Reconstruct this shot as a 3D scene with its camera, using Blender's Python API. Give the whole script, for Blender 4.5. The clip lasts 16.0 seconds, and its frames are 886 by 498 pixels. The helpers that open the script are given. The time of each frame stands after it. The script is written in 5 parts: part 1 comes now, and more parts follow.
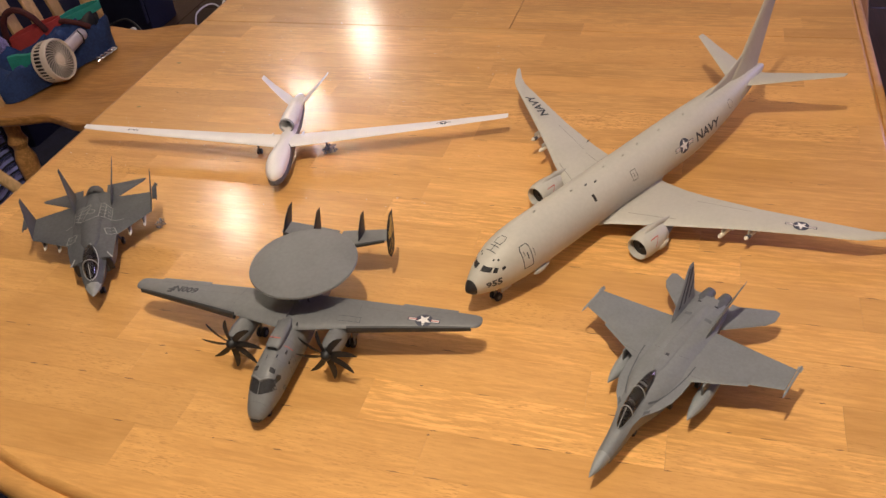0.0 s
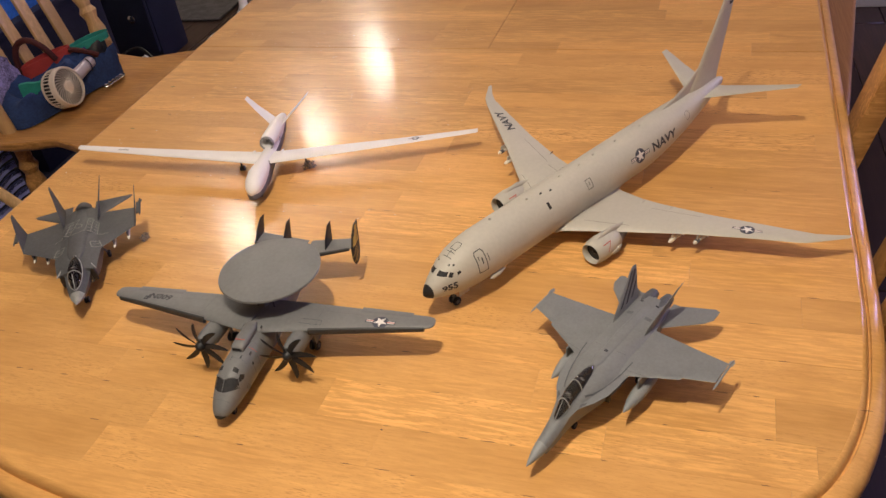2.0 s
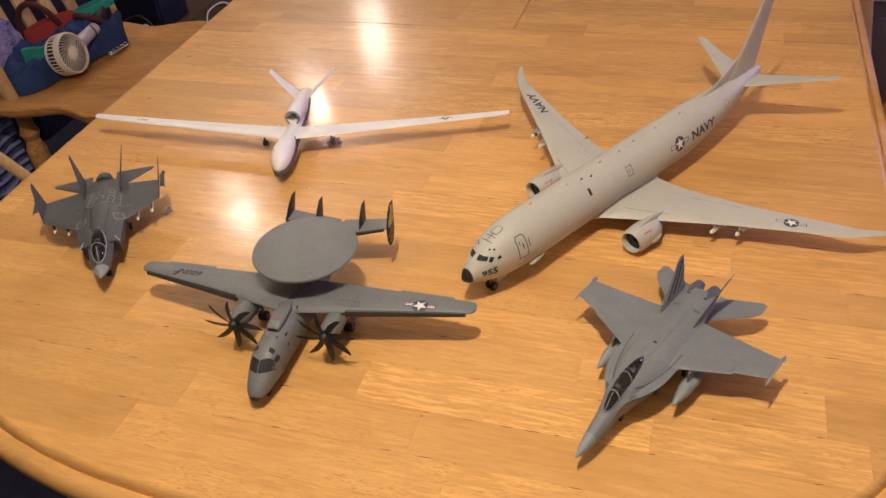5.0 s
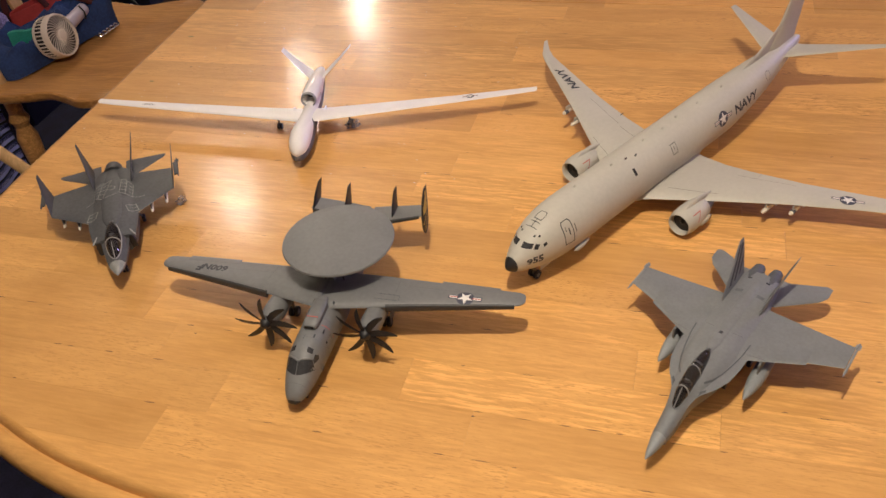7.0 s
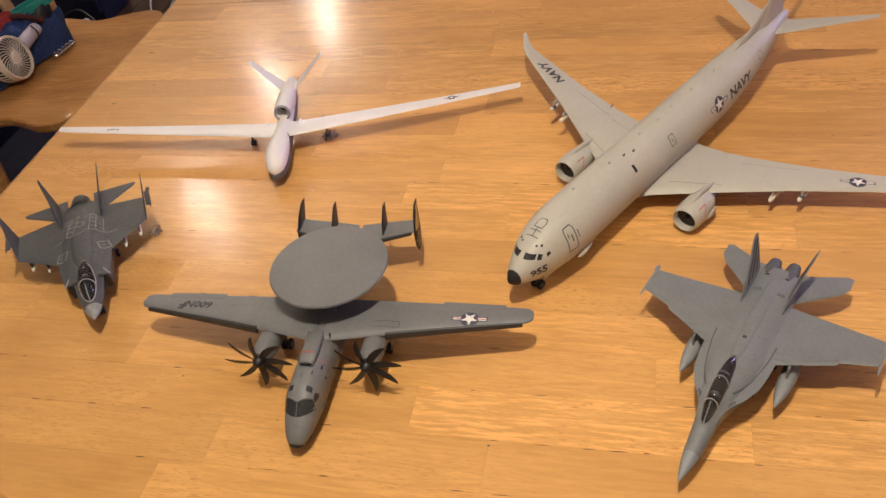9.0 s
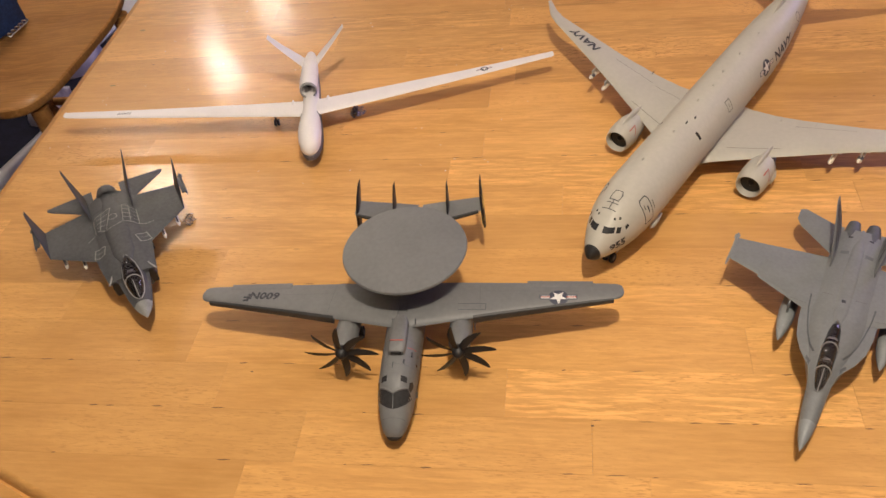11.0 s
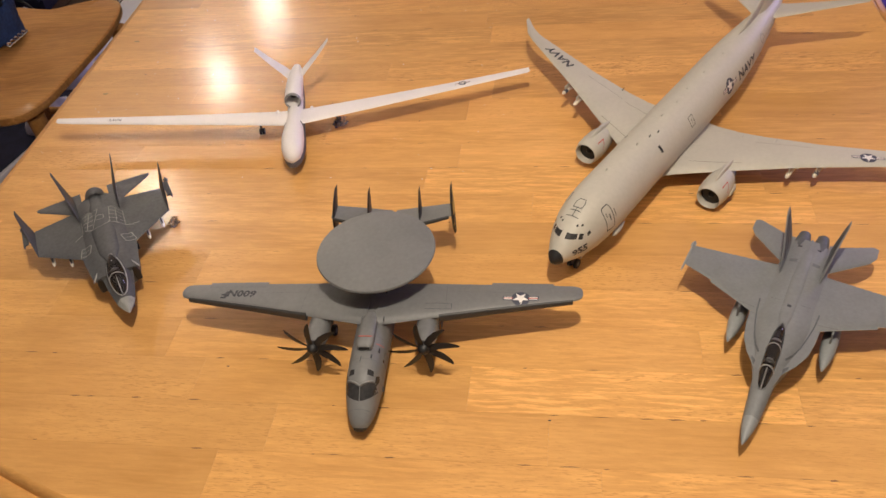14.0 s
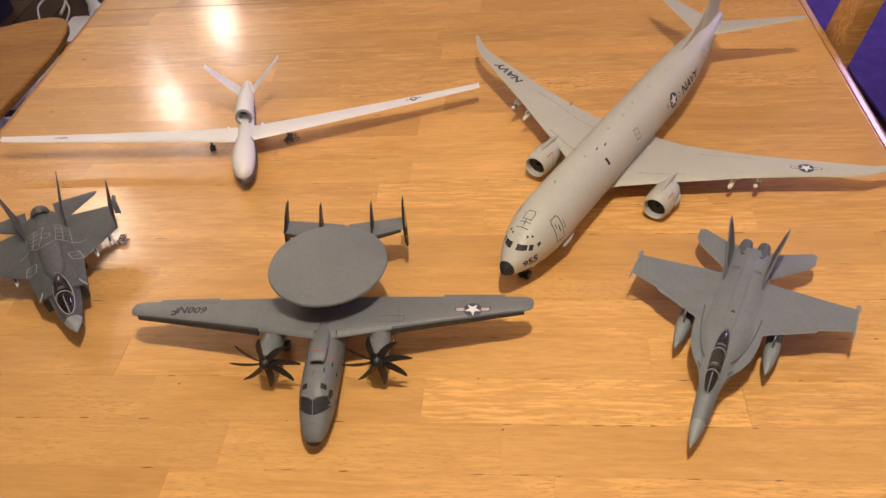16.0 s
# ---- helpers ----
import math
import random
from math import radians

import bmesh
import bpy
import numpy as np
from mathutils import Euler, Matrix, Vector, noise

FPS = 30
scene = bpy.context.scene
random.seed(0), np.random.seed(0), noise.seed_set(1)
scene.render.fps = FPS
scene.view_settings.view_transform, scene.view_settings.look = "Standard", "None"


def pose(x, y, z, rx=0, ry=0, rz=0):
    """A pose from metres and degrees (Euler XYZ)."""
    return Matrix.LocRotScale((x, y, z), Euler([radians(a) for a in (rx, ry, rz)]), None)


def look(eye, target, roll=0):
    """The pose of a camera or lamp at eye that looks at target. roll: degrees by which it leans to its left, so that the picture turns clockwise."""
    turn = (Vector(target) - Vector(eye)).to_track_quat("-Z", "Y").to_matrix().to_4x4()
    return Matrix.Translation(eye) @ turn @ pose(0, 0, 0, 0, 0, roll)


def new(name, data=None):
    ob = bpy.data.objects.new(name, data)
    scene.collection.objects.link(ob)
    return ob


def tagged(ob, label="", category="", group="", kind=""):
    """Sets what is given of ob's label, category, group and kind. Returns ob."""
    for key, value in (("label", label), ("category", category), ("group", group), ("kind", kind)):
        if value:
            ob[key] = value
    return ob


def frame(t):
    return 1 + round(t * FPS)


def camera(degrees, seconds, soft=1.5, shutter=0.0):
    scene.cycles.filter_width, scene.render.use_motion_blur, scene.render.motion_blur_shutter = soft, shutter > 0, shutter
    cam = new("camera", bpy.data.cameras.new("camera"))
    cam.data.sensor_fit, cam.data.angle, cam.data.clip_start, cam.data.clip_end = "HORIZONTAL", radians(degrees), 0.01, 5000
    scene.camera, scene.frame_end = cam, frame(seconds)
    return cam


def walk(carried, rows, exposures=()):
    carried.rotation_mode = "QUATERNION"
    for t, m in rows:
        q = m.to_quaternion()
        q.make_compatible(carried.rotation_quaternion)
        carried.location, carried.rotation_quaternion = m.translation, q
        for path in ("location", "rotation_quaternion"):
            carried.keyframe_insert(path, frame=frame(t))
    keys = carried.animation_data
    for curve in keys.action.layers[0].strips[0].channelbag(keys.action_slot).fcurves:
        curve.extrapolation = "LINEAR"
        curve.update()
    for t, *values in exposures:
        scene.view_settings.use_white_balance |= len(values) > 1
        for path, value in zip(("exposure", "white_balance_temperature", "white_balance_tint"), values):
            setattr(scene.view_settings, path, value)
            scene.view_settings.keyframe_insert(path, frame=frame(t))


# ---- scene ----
from mathutils.bvhtree import BVHTree

cam = camera(57.2, 16.0, shutter=0.3)
PATH = [
    (0, (0.226, -0.423, 1.291), (-0.25, 1.078, 0.058), -6.8),
    (0.5, (0.247, -0.429, 1.293), (-0.234, 1.073, 0.064), -7.1),
    (1, (0.282, -0.441, 1.295), (-0.205, 1.071, 0.08), -7.5),
    (1.5, (0.3, -0.449, 1.299), (-0.221, 1.076, 0.115), -8.3),
    (2, (0.297, -0.449, 1.297), (-0.232, 1.073, 0.113), -8.4),
    (2.5, (0.281, -0.448, 1.296), (-0.243, 1.073, 0.107), -7.4),
    (3, (0.269, -0.444, 1.295), (-0.252, 1.068, 0.095), -6.8),
    (3.5, (0.254, -0.446, 1.293), (-0.272, 1.059, 0.085), -6.5),
    (4, (0.251, -0.447, 1.294), (-0.247, 1.068, 0.087), -5.7),
    (6.5, (0.201, -0.433, 1.281), (-0.278, 1.042, 0.018), -6.7),
    (7, (0.18, -0.417, 1.276), (-0.277, 1.059, 0.005), -6.7),
    (7.5, (0.158, -0.402, 1.272), (-0.309, 1.066, -0.003), -7.5),
    (8, (0.159, -0.396, 1.268), (-0.317, 1.08, 0.005), -8.1),
    (10.3, (0.087, -0.346, 1.275), (-0.224, 1.097, -0.074), -11.5),
    (10.5, (0.054, -0.362, 1.279), (-0.26, 1.084, -0.067), -11.0),
    (11, (0.034, -0.363, 1.272), (-0.22, 1.075, -0.095), -8.9),
    (11.5, (0.023, -0.356, 1.267), (-0.182, 1.07, -0.121), -8.1),
    (12, (0.02, -0.351, 1.26), (-0.17, 1.057, -0.147), -8.1),
    (12.5, (0.022, -0.346, 1.251), (-0.194, 1.057, -0.157), -9.2),
    (13, (0.034, -0.329, 1.241), (-0.201, 1.038, -0.2), -9.7),
    (13.5, (0.048, -0.346, 1.26), (-0.245, 1.039, -0.153), -9.9),
    (14, (0.061, -0.394, 1.282), (-0.184, 1.075, -0.053), -7.6),
    (14.5, (0.054, -0.425, 1.288), (-0.14, 1.083, -0.011), -6.5),
    (15, (0.05, -0.427, 1.289), (-0.1, 1.088, -0.007), -5.9),
    (15.5, (0.059, -0.415, 1.288), (-0.079, 1.105, -0.004), -5.7),
    (16, (0.066, -0.401, 1.281), (-0.073, 1.104, -0.029), -5.7),
]
walk(cam, [(t, look(eye, target, roll)) for t, eye, target, roll in PATH])

# ---- world and lamps ----
world = bpy.data.worlds.new("world")
scene.world = world
world.use_nodes = True
wn = world.node_tree.nodes
sky = wn.new("ShaderNodeTexSky")
sky.sky_type, sky.sun_disc, sky.sun_elevation, sky.sun_rotation = "NISHITA", False, radians(12), radians(100)
wn["Background"].inputs[1].default_value = 0.05
world.node_tree.links.new(sky.outputs[0], wn["Background"].inputs[0])


def lamp(name, place, watts, size, colour):
    data = bpy.data.lights.new(name, "POINT")
    data.energy, data.shadow_soft_size, data.color = watts, size, colour
    ob = new(name, data)
    ob.location = place
    return ob


WARM = (1.0, 0.868, 0.71)
lamp("table_lamp_light", (0.12, -0.22, 1.87), 41, 0.026, WARM)
lamp("hall_lamp_light", (-1.52, 2.13, 2.2), 14.5, 0.06, WARM)
lamp("hall_lamp_light", (-1.54, 3.10, 2.2), 14, 0.055, WARM)
lamp("hall_lamp_light", (-1.52, 4.02, 2.2), 17.5, 0.055, WARM)
day = bpy.data.lights.new("window_daylight", "AREA")
day.shape, day.size, day.size_y, day.energy, day.color = "RECTANGLE", 0.9, 0.9, 40, (0.47, 0.41, 1.0)
new("window_daylight", day).matrix_world = look((2.55, 2.6, 1.45), (0.0, 1.6, 0.6))

# ---- materials ----


def material(name, colour, rough=0.6, metal=0.0, noise_scale=0.0, vary=0.12, bump=0.0, coat=0.0, spread=0.0, emit=0.0, glass=0.0, stretch=(1, 1, 1)):
    m = bpy.data.materials.new(name)
    m.use_nodes = True
    n, l = m.node_tree.nodes, m.node_tree.links
    b = n["Principled BSDF"]
    b.inputs["Base Color"].default_value = (*colour, 1)
    b.inputs["Roughness"].default_value, b.inputs["Metallic"].default_value = rough, metal
    b.inputs["Coat Weight"].default_value, b.inputs["Coat Roughness"].default_value = coat, 0.12
    b.inputs["Transmission Weight"].default_value = glass
    if emit:
        b.inputs["Emission Color"].default_value, b.inputs["Emission Strength"].default_value = (*colour, 1), emit
    if noise_scale:
        tc, mp, big, fine, add, mix = (n.new("ShaderNode" + k) for k in ("TexCoord", "Mapping", "TexNoise", "TexNoise", "Math", "MixRGB"))
        mp.inputs["Scale"].default_value = stretch
        l.new(tc.outputs["Object"], mp.inputs[0])
        for t, s in ((big, noise_scale), (fine, noise_scale * 9)):
            t.inputs["Scale"].default_value, t.inputs["Detail"].default_value = s, 5
            l.new(mp.outputs[0], t.inputs["Vector"])
        add.operation = "ADD"
        l.new(big.outputs[0], add.inputs[0]), l.new(fine.outputs[0], add.inputs[1])
        ramp = n.new("ShaderNodeMapRange")
        ramp.inputs[1].default_value, ramp.inputs[2].default_value = 0.7, 1.3
        l.new(add.outputs[0], ramp.inputs[0]), l.new(ramp.outputs[0], mix.inputs[0])
        mix.inputs[1].default_value = (*[c * (1 - vary) for c in colour], 1)
        mix.inputs[2].default_value = (*[min(1, c * (1 + vary)) for c in colour], 1)
        out = mix.outputs[0]
        if spread:
            info, hsv, rng = n.new("ShaderNodeObjectInfo"), n.new("ShaderNodeHueSaturation"), n.new("ShaderNodeMapRange")
            rng.inputs[3].default_value, rng.inputs[4].default_value = 1 - spread, 1 + spread
            l.new(info.outputs["Random"], rng.inputs[0]), l.new(rng.outputs[0], hsv.inputs["Value"])
            l.new(out, hsv.inputs["Color"])
            out = hsv.outputs[0]
        l.new(out, b.inputs["Base Color"])
        if bump:
            bp = n.new("ShaderNodeBump")
            bp.inputs["Strength"].default_value, bp.inputs["Distance"].default_value = bump, 0.0006
            l.new(fine.outputs[0], bp.inputs["Height"]), l.new(bp.outputs[0], b.inputs["Normal"])
    return m


def varnished_wood(name, light, dark, grain=(2.2, 30, 30), rough=0.34, coat=0.55, spread=0.16, turn=0.0, pores=0.45, chosen=False):
    """Varnished timber: long soft figure, thin dark pores along the grain, and each piece a little lighter or darker.
    chosen: the piece's own object colour gives its tone, pale flecks and pores."""
    m = bpy.data.materials.new(name)
    m.use_nodes = True
    n, l = m.node_tree.nodes, m.node_tree.links
    b = n["Principled BSDF"]
    split = n.new("ShaderNodeSeparateColor")
    geo, info, shift, mp = (n.new("ShaderNode" + k) for k in ("NewGeometry", "ObjectInfo", "VectorMath", "Mapping"))
    scale = n.new("ShaderNodeVectorMath")
    scale.operation = "SCALE"
    scale.inputs[0].default_value = (7.3, 3.1, 5.7)
    l.new(info.outputs["Random"], scale.inputs["Scale"])
    l.new(info.outputs["Color"], split.inputs[0])
    mp.inputs["Rotation"].default_value = (0, 0, turn)
    l.new(geo.outputs["Position"], mp.inputs[0])
    l.new(mp.outputs[0], shift.inputs[0]), l.new(scale.outputs[0], shift.inputs[1])
    def streak(vec, detail, rough_):
        s, t = n.new("ShaderNodeVectorMath"), n.new("ShaderNodeTexNoise")
        s.operation = "MULTIPLY"
        s.inputs[1].default_value = vec
        l.new(shift.outputs[0], s.inputs[0]), l.new(s.outputs[0], t.inputs["Vector"])
        t.inputs["Scale"].default_value, t.inputs["Detail"].default_value, t.inputs["Roughness"].default_value = 1.0, detail, rough_
        t.inputs["Distortion"].default_value = 0.25
        return t.outputs[0]
    def ranged(src, a, c, lo, hi):
        r = n.new("ShaderNodeMapRange")
        for i, v in zip((1, 2, 3, 4), (a, c, lo, hi)):
            r.inputs[i].default_value = v
        l.new(src, r.inputs[0])
        return r.outputs[0]
    figure = streak(grain, 6, 0.6)
    cloud = streak((grain[0] * 1.6, grain[1] * 0.22, grain[2] * 0.22), 4, 0.55)
    pore = streak((grain[0] * 26, grain[1] * 13, grain[2] * 13), 2, 0.5)
    thread = streak((grain[0] * 8, grain[1] * 4.5, grain[2] * 4.5), 3, 0.6)
    mix = n.new("ShaderNodeMixRGB")
    mix.inputs[1].default_value, mix.inputs[2].default_value = (*dark, 1), (*light, 1)
    total = ranged(figure, 0.26, 0.74, 0.0, 0.34)
    for other in (ranged(cloud, 0.34, 0.66, 0.0, 0.44), ranged(thread, 0.3, 0.7, 0.0, 0.26)):
        plus = n.new("ShaderNodeMath")
        plus.operation = "ADD"
        l.new(total, plus.inputs[0]), l.new(other, plus.inputs[1])
        total = plus.outputs[0]
    l.new(total, mix.inputs[0])
    hsv = n.new("ShaderNodeHueSaturation")
    l.new(ranged(split.outputs[0] if chosen else info.outputs["Random"], 0, 1, 1 - spread, 1 + spread * 0.75), hsv.inputs["Value"])
    l.new(mix.outputs[0], hsv.inputs["Color"])
    dots = n.new("ShaderNodeMixRGB")
    dots.blend_type = "MULTIPLY"
    dots.inputs[2].default_value = (0.42, 0.30, 0.2, 1)
    gate = n.new("ShaderNodeMath")
    gate.operation = "MULTIPLY"
    l.new(ranged(pore, 0.57, 0.65, 0.0, pores), gate.inputs[0]), l.new(ranged(cloud, 0.42, 0.62, 0.1, 1.0), gate.inputs[1])
    share = n.new("ShaderNodeMath")
    share.operation = "MULTIPLY"
    l.new(gate.outputs[0], share.inputs[0]), l.new(split.outputs[2] if chosen else ranged(info.outputs["Random"], 0.1, 0.9, 1.0, 0.25), share.inputs[1])
    fleck = streak((grain[0] * 5, grain[1] * 3.2, grain[2] * 3.2), 4, 0.65)
    pale, some = n.new("ShaderNodeMixRGB"), n.new("ShaderNodeMath")
    some.operation = "MULTIPLY"
    pale.inputs[2].default_value = (*[min(1.0, c * 1.26) for c in light], 1)
    l.new(ranged(fleck, 0.47, 0.62, 0.0, 0.85), some.inputs[0]), l.new(split.outputs[1] if chosen else ranged(info.outputs["Random"], 0.35, 0.75, 0.15, 1.0), some.inputs[1])
    l.new(some.outputs[0], pale.inputs[0]), l.new(hsv.outputs[0], pale.inputs[1])
    l.new(share.outputs[0], dots.inputs[0]), l.new(pale.outputs[0], dots.inputs[1])
    l.new(dots.outputs[0], b.inputs["Base Color"])
    b.inputs["Roughness"].default_value, b.inputs["Specular IOR Level"].default_value = rough, 0.2
    b.inputs["Coat Weight"].default_value = coat
    wear = n.new("ShaderNodeTexNoise")
    wear.inputs["Scale"].default_value, wear.inputs["Detail"].default_value = 34, 8
    l.new(geo.outputs["Position"], wear.inputs["Vector"])
    l.new(ranged(wear.outputs[0], 0.35, 0.68, 0.10, 0.20), b.inputs["Coat Roughness"])
    bp, ripple = n.new("ShaderNodeBump"), n.new("ShaderNodeTexNoise")
    ripple.inputs["Scale"].default_value, ripple.inputs["Detail"].default_value = 210, 6
    l.new(geo.outputs["Position"], ripple.inputs["Vector"])
    bp.inputs["Strength"].default_value, bp.inputs["Distance"].default_value = 0.36, 0.0004
    l.new(ripple.outputs[0], bp.inputs["Height"])
    l.new(bp.outputs[0], b.inputs["Normal"]), l.new(bp.outputs[0], b.inputs["Coat Normal"])
    return m


GRAIN_TURN = radians(-2.7)
WOOD_TABLE = varnished_wood("honey_table_wood", (0.775, 0.432, 0.146), (0.505, 0.252, 0.071), grain=(5.0, 80, 80), coat=0.42, spread=0.2, turn=-GRAIN_TURN, pores=1.0, chosen=True)
WOOD_SEAT = varnished_wood("honey_chair_wood", (0.60, 0.315, 0.105), (0.31, 0.135, 0.04), grain=(2.2, 64, 40), coat=0.18)
WOOD_BENCH = varnished_wood("glossy_bench_wood", (0.46, 0.22, 0.075), (0.26, 0.11, 0.032), grain=(60, 2.2, 40), coat=0.9)
WOOD_PALE = varnished_wood("pale_turned_wood", (0.66, 0.44, 0.22), (0.55, 0.33, 0.14), grain=(30, 30, 3), coat=0.2, pores=0.1)
FLOOR_WOOD = varnished_wood("dark_floor_wood", (0.045, 0.024, 0.016), (0.022, 0.012, 0.009), grain=(30, 2.2, 30), rough=0.4, coat=0.2)
WALL_PAINT = material("wall_paint", (0.55, 0.47, 0.36), 0.8, noise_scale=3, vary=0.06, bump=0.1)
CEILING_PAINT = material("ceiling_paint", (0.8, 0.77, 0.72), 0.9, noise_scale=5, vary=0.04, bump=0.1)
GREY_E2 = material("satin_mid_grey_paint", (0.152, 0.156, 0.157), 0.5, noise_scale=30, vary=0.10, bump=0.06)
GREY_E2_DARK = material("dark_grey_deicer", (0.035, 0.035, 0.036), 0.55, noise_scale=90, vary=0.2)
GREY_P8 = material("weathered_light_grey_paint", (0.46, 0.44, 0.38), 0.5, noise_scale=28, vary=0.05, bump=0.05)
GREY_F18 = material("flat_blue_grey_paint", (0.165, 0.173, 0.178), 0.55, noise_scale=45, vary=0.10, bump=0.06)
GREY_NOSE = material("light_grey_radome_paint", (0.23, 0.245, 0.25), 0.5, noise_scale=60, vary=0.08)
GREY_F35 = material("dark_grey_stealth_paint", (0.068, 0.071, 0.076), 0.52, noise_scale=34, vary=0.24, bump=0.08)
GREY_F35_PANEL = material("pale_grey_panel_tape", (0.24, 0.245, 0.235), 0.6, noise_scale=150, vary=0.2)
WHITE_MQ = material("white_gloss_paint", (0.78, 0.755, 0.75), 0.38, noise_scale=50, vary=0.04, bump=0.04)
GREY_BELLY = material("grey_belly_paint", (0.085, 0.085, 0.10), 0.5, noise_scale=50, vary=0.08)
BLACK = material("matt_black", (0.012, 0.012, 0.013), 0.5, noise_scale=120, vary=0.3)
TYRE = material("black_tyre_rubber", (0.02, 0.02, 0.02), 0.75, noise_scale=200, vary=0.25)
METAL = material("burnt_metal", (0.13, 0.128, 0.125), 0.5, metal=0.25, noise_scale=160, vary=0.25)
GLASS_DARK = material("smoked_canopy", (0.42, 0.41, 0.42), 0.03, glass=1.0)
GLASS_BLACK = material("dark_window", (0.034, 0.034, 0.036), 0.08, noise_scale=300, vary=0.3)
INK = material("decal_dark_ink", (0.03, 0.032, 0.04), 0.6)
DECAL_BLUE = material("insignia_grey_blue", (0.045, 0.05, 0.075), 0.6)
DECAL_WHITE = material("insignia_white", (0.75, 0.73, 0.70), 0.6)
DECAL_RED = material("decal_red", (0.42, 0.09, 0.07), 0.6)
DECAL_YELLOW = material("decal_yellow", (0.48, 0.34, 0.08), 0.55)
MISSILE = material("cream_missile_paint", (0.72, 0.66, 0.55), 0.5, noise_scale=200, vary=0.1)
GREY_LINE = material("darker_grey_crease", (0.075, 0.08, 0.087), 0.6, noise_scale=200, vary=0.2)
GREY_FAINT = material("faint_grey_panel", (0.115, 0.12, 0.125), 0.6, noise_scale=200, vary=0.15)
PALE_EDGE = material("pale_grey_edge_paint", (0.30, 0.30, 0.30), 0.5, noise_scale=150, vary=0.1)
PANEL_TAN = material("dusty_panel_line", (0.20, 0.18, 0.15), 0.6, noise_scale=300, vary=0.4)
GREY_LIP = material("grey_intake_lip", (0.22, 0.22, 0.22), 0.4, noise_scale=90, vary=0.1)
CLEAR = material("clear_plastic", (0.93, 0.91, 0.88), 0.12, glass=0.92)

# ---- small builders ----


def mesh_of(name, bm, mats, smooth=True):
    bmesh.ops.recalc_face_normals(bm, faces=bm.faces)
    me = bpy.data.meshes.new(name)
    if smooth:
        for e in bm.edges:
            e.smooth = not (len(e.link_faces) == 2 and e.calc_face_angle(0) > radians(38))
        for f in bm.faces:
            f.smooth = True
    bm.to_mesh(me)
    bm.free()
    for m in (mats if isinstance(mats, (list, tuple)) else (mats,)):
        me.materials.append(m)
    return me


def part(name, bm, mat, parent, label="", smooth=True):
    ob = new(name, mesh_of(name, bm, mat, smooth))
    ob.parent = parent
    return tagged(ob, label)


def thing(name, label, category, place=(0, 0, 0), turn=0.0, group="", kind=""):
    ob = new(name)
    ob.matrix_world = pose(*place, 0, 0, turn)
    return tagged(ob, label, category, group, kind)


def solid(name, bm, mat, label, category, group="", kind="", smooth=True):
    return tagged(new(name, mesh_of(name, bm, mat, smooth)), label, category, group, kind)


def join_rings(bm, rings, close=True, caps=True):
    vs = [[bm.verts.new(p) for p in r] for r in rings]
    n = len(rings[0])
    for a, b in zip(vs, vs[1:]):
        for i in range(n if close else n - 1):
            bm.faces.new((a[i], a[(i + 1) % n], b[(i + 1) % n], b[i]))
    if caps:
        bm.faces.new(vs[0][::-1]), bm.faces.new(vs[-1])
    return bm


MM = 0.001


def loft(rows, count=28, power=2.2, y0=0.0):
    """Body along x from rows (x, half width, centre height, half height), in millimetres."""
    rings = []
    for x, w, z, h in rows:
        ring = []
        for i in range(count):
            a = 2 * math.pi * i / count
            c, s = math.cos(a), math.sin(a)
            ring.append(Vector((x, y0 + w * math.copysign(abs(c) ** (2 / power), c), z + h * math.copysign(abs(s) ** (2 / power), s))) * MM)
        rings.append(ring)
    return join_rings(bmesh.new(), rings)


def chined(rows):
    """Fighter body from rows (x, half width, top, bottom, edge half width, edge height)."""
    rings = []
    for x, w, zt, zb, ye, ze in rows:
        h = zt - ze
        half = [(0, zt), (w * 0.38, zt - 0.06 * h), (w * 0.75, zt - 0.3 * h), (w * 0.97, ze + 0.16 * h), (ye, ze + 0.05 * h), (ye, ze - 0.05 * h - 0.2),
                (w, ze - 0.2 * (ze - zb)), (w * 0.95, zb + 0.25 * (ze - zb)), (w * 0.7, zb), (0, zb)]
        ring = half + [(-y, z) for y, z in half[-2:0:-1]]
        rings.append([Vector((x, y, z)) * MM for y, z in ring])
    return join_rings(bmesh.new(), rings)


FOIL = ((0, 0), (0.03, 0.45), (0.12, 0.8), (0.35, 1.0), (0.7, 0.55), (1, 0.06), (1, -0.06), (0.7, -0.4), (0.35, -0.7), (0.12, -0.6), (0.03, -0.35))


def wing(rows, side=1, upright=False):
    """Aerofoil surface from rows (span, leading edge x, trailing edge x, height, thickness); upright: rows (height, le, te, y, thickness)."""
    rings = []
    for s, le, te, h, t in rows:
        ring = []
        for u, v in FOIL:
            x, d = le + (te - le) * u, v * t / 2
            ring.append(Vector((x, side * (h + d), s) if upright else (x, side * s, h + d)) * MM)
        rings.append(ring)
    return join_rings(bmesh.new(), rings)


def turned(profile, count=16, axis="z", centre=(0, 0, 0), caps=True):
    """Lathe shape from (position along the axis, radius)."""
    rings = []
    for p, r in profile:
        ring = []
        for i in range(count):
            a = 2 * math.pi * i / count
            c, s = r * math.cos(a), r * math.sin(a)
            v = {"z": (c, s, p), "x": (p, c, s), "y": (s, p, c)}[axis]
            ring.append(Vector(v) + Vector(centre))
        rings.append(ring)
    return join_rings(bmesh.new(), rings, caps=caps)


def mm_turned(profile, count=18, axis="x", centre=(0, 0, 0), caps=True):
    return turned([(p * MM, r * MM) for p, r in profile], count, axis, [c * MM for c in centre], caps)


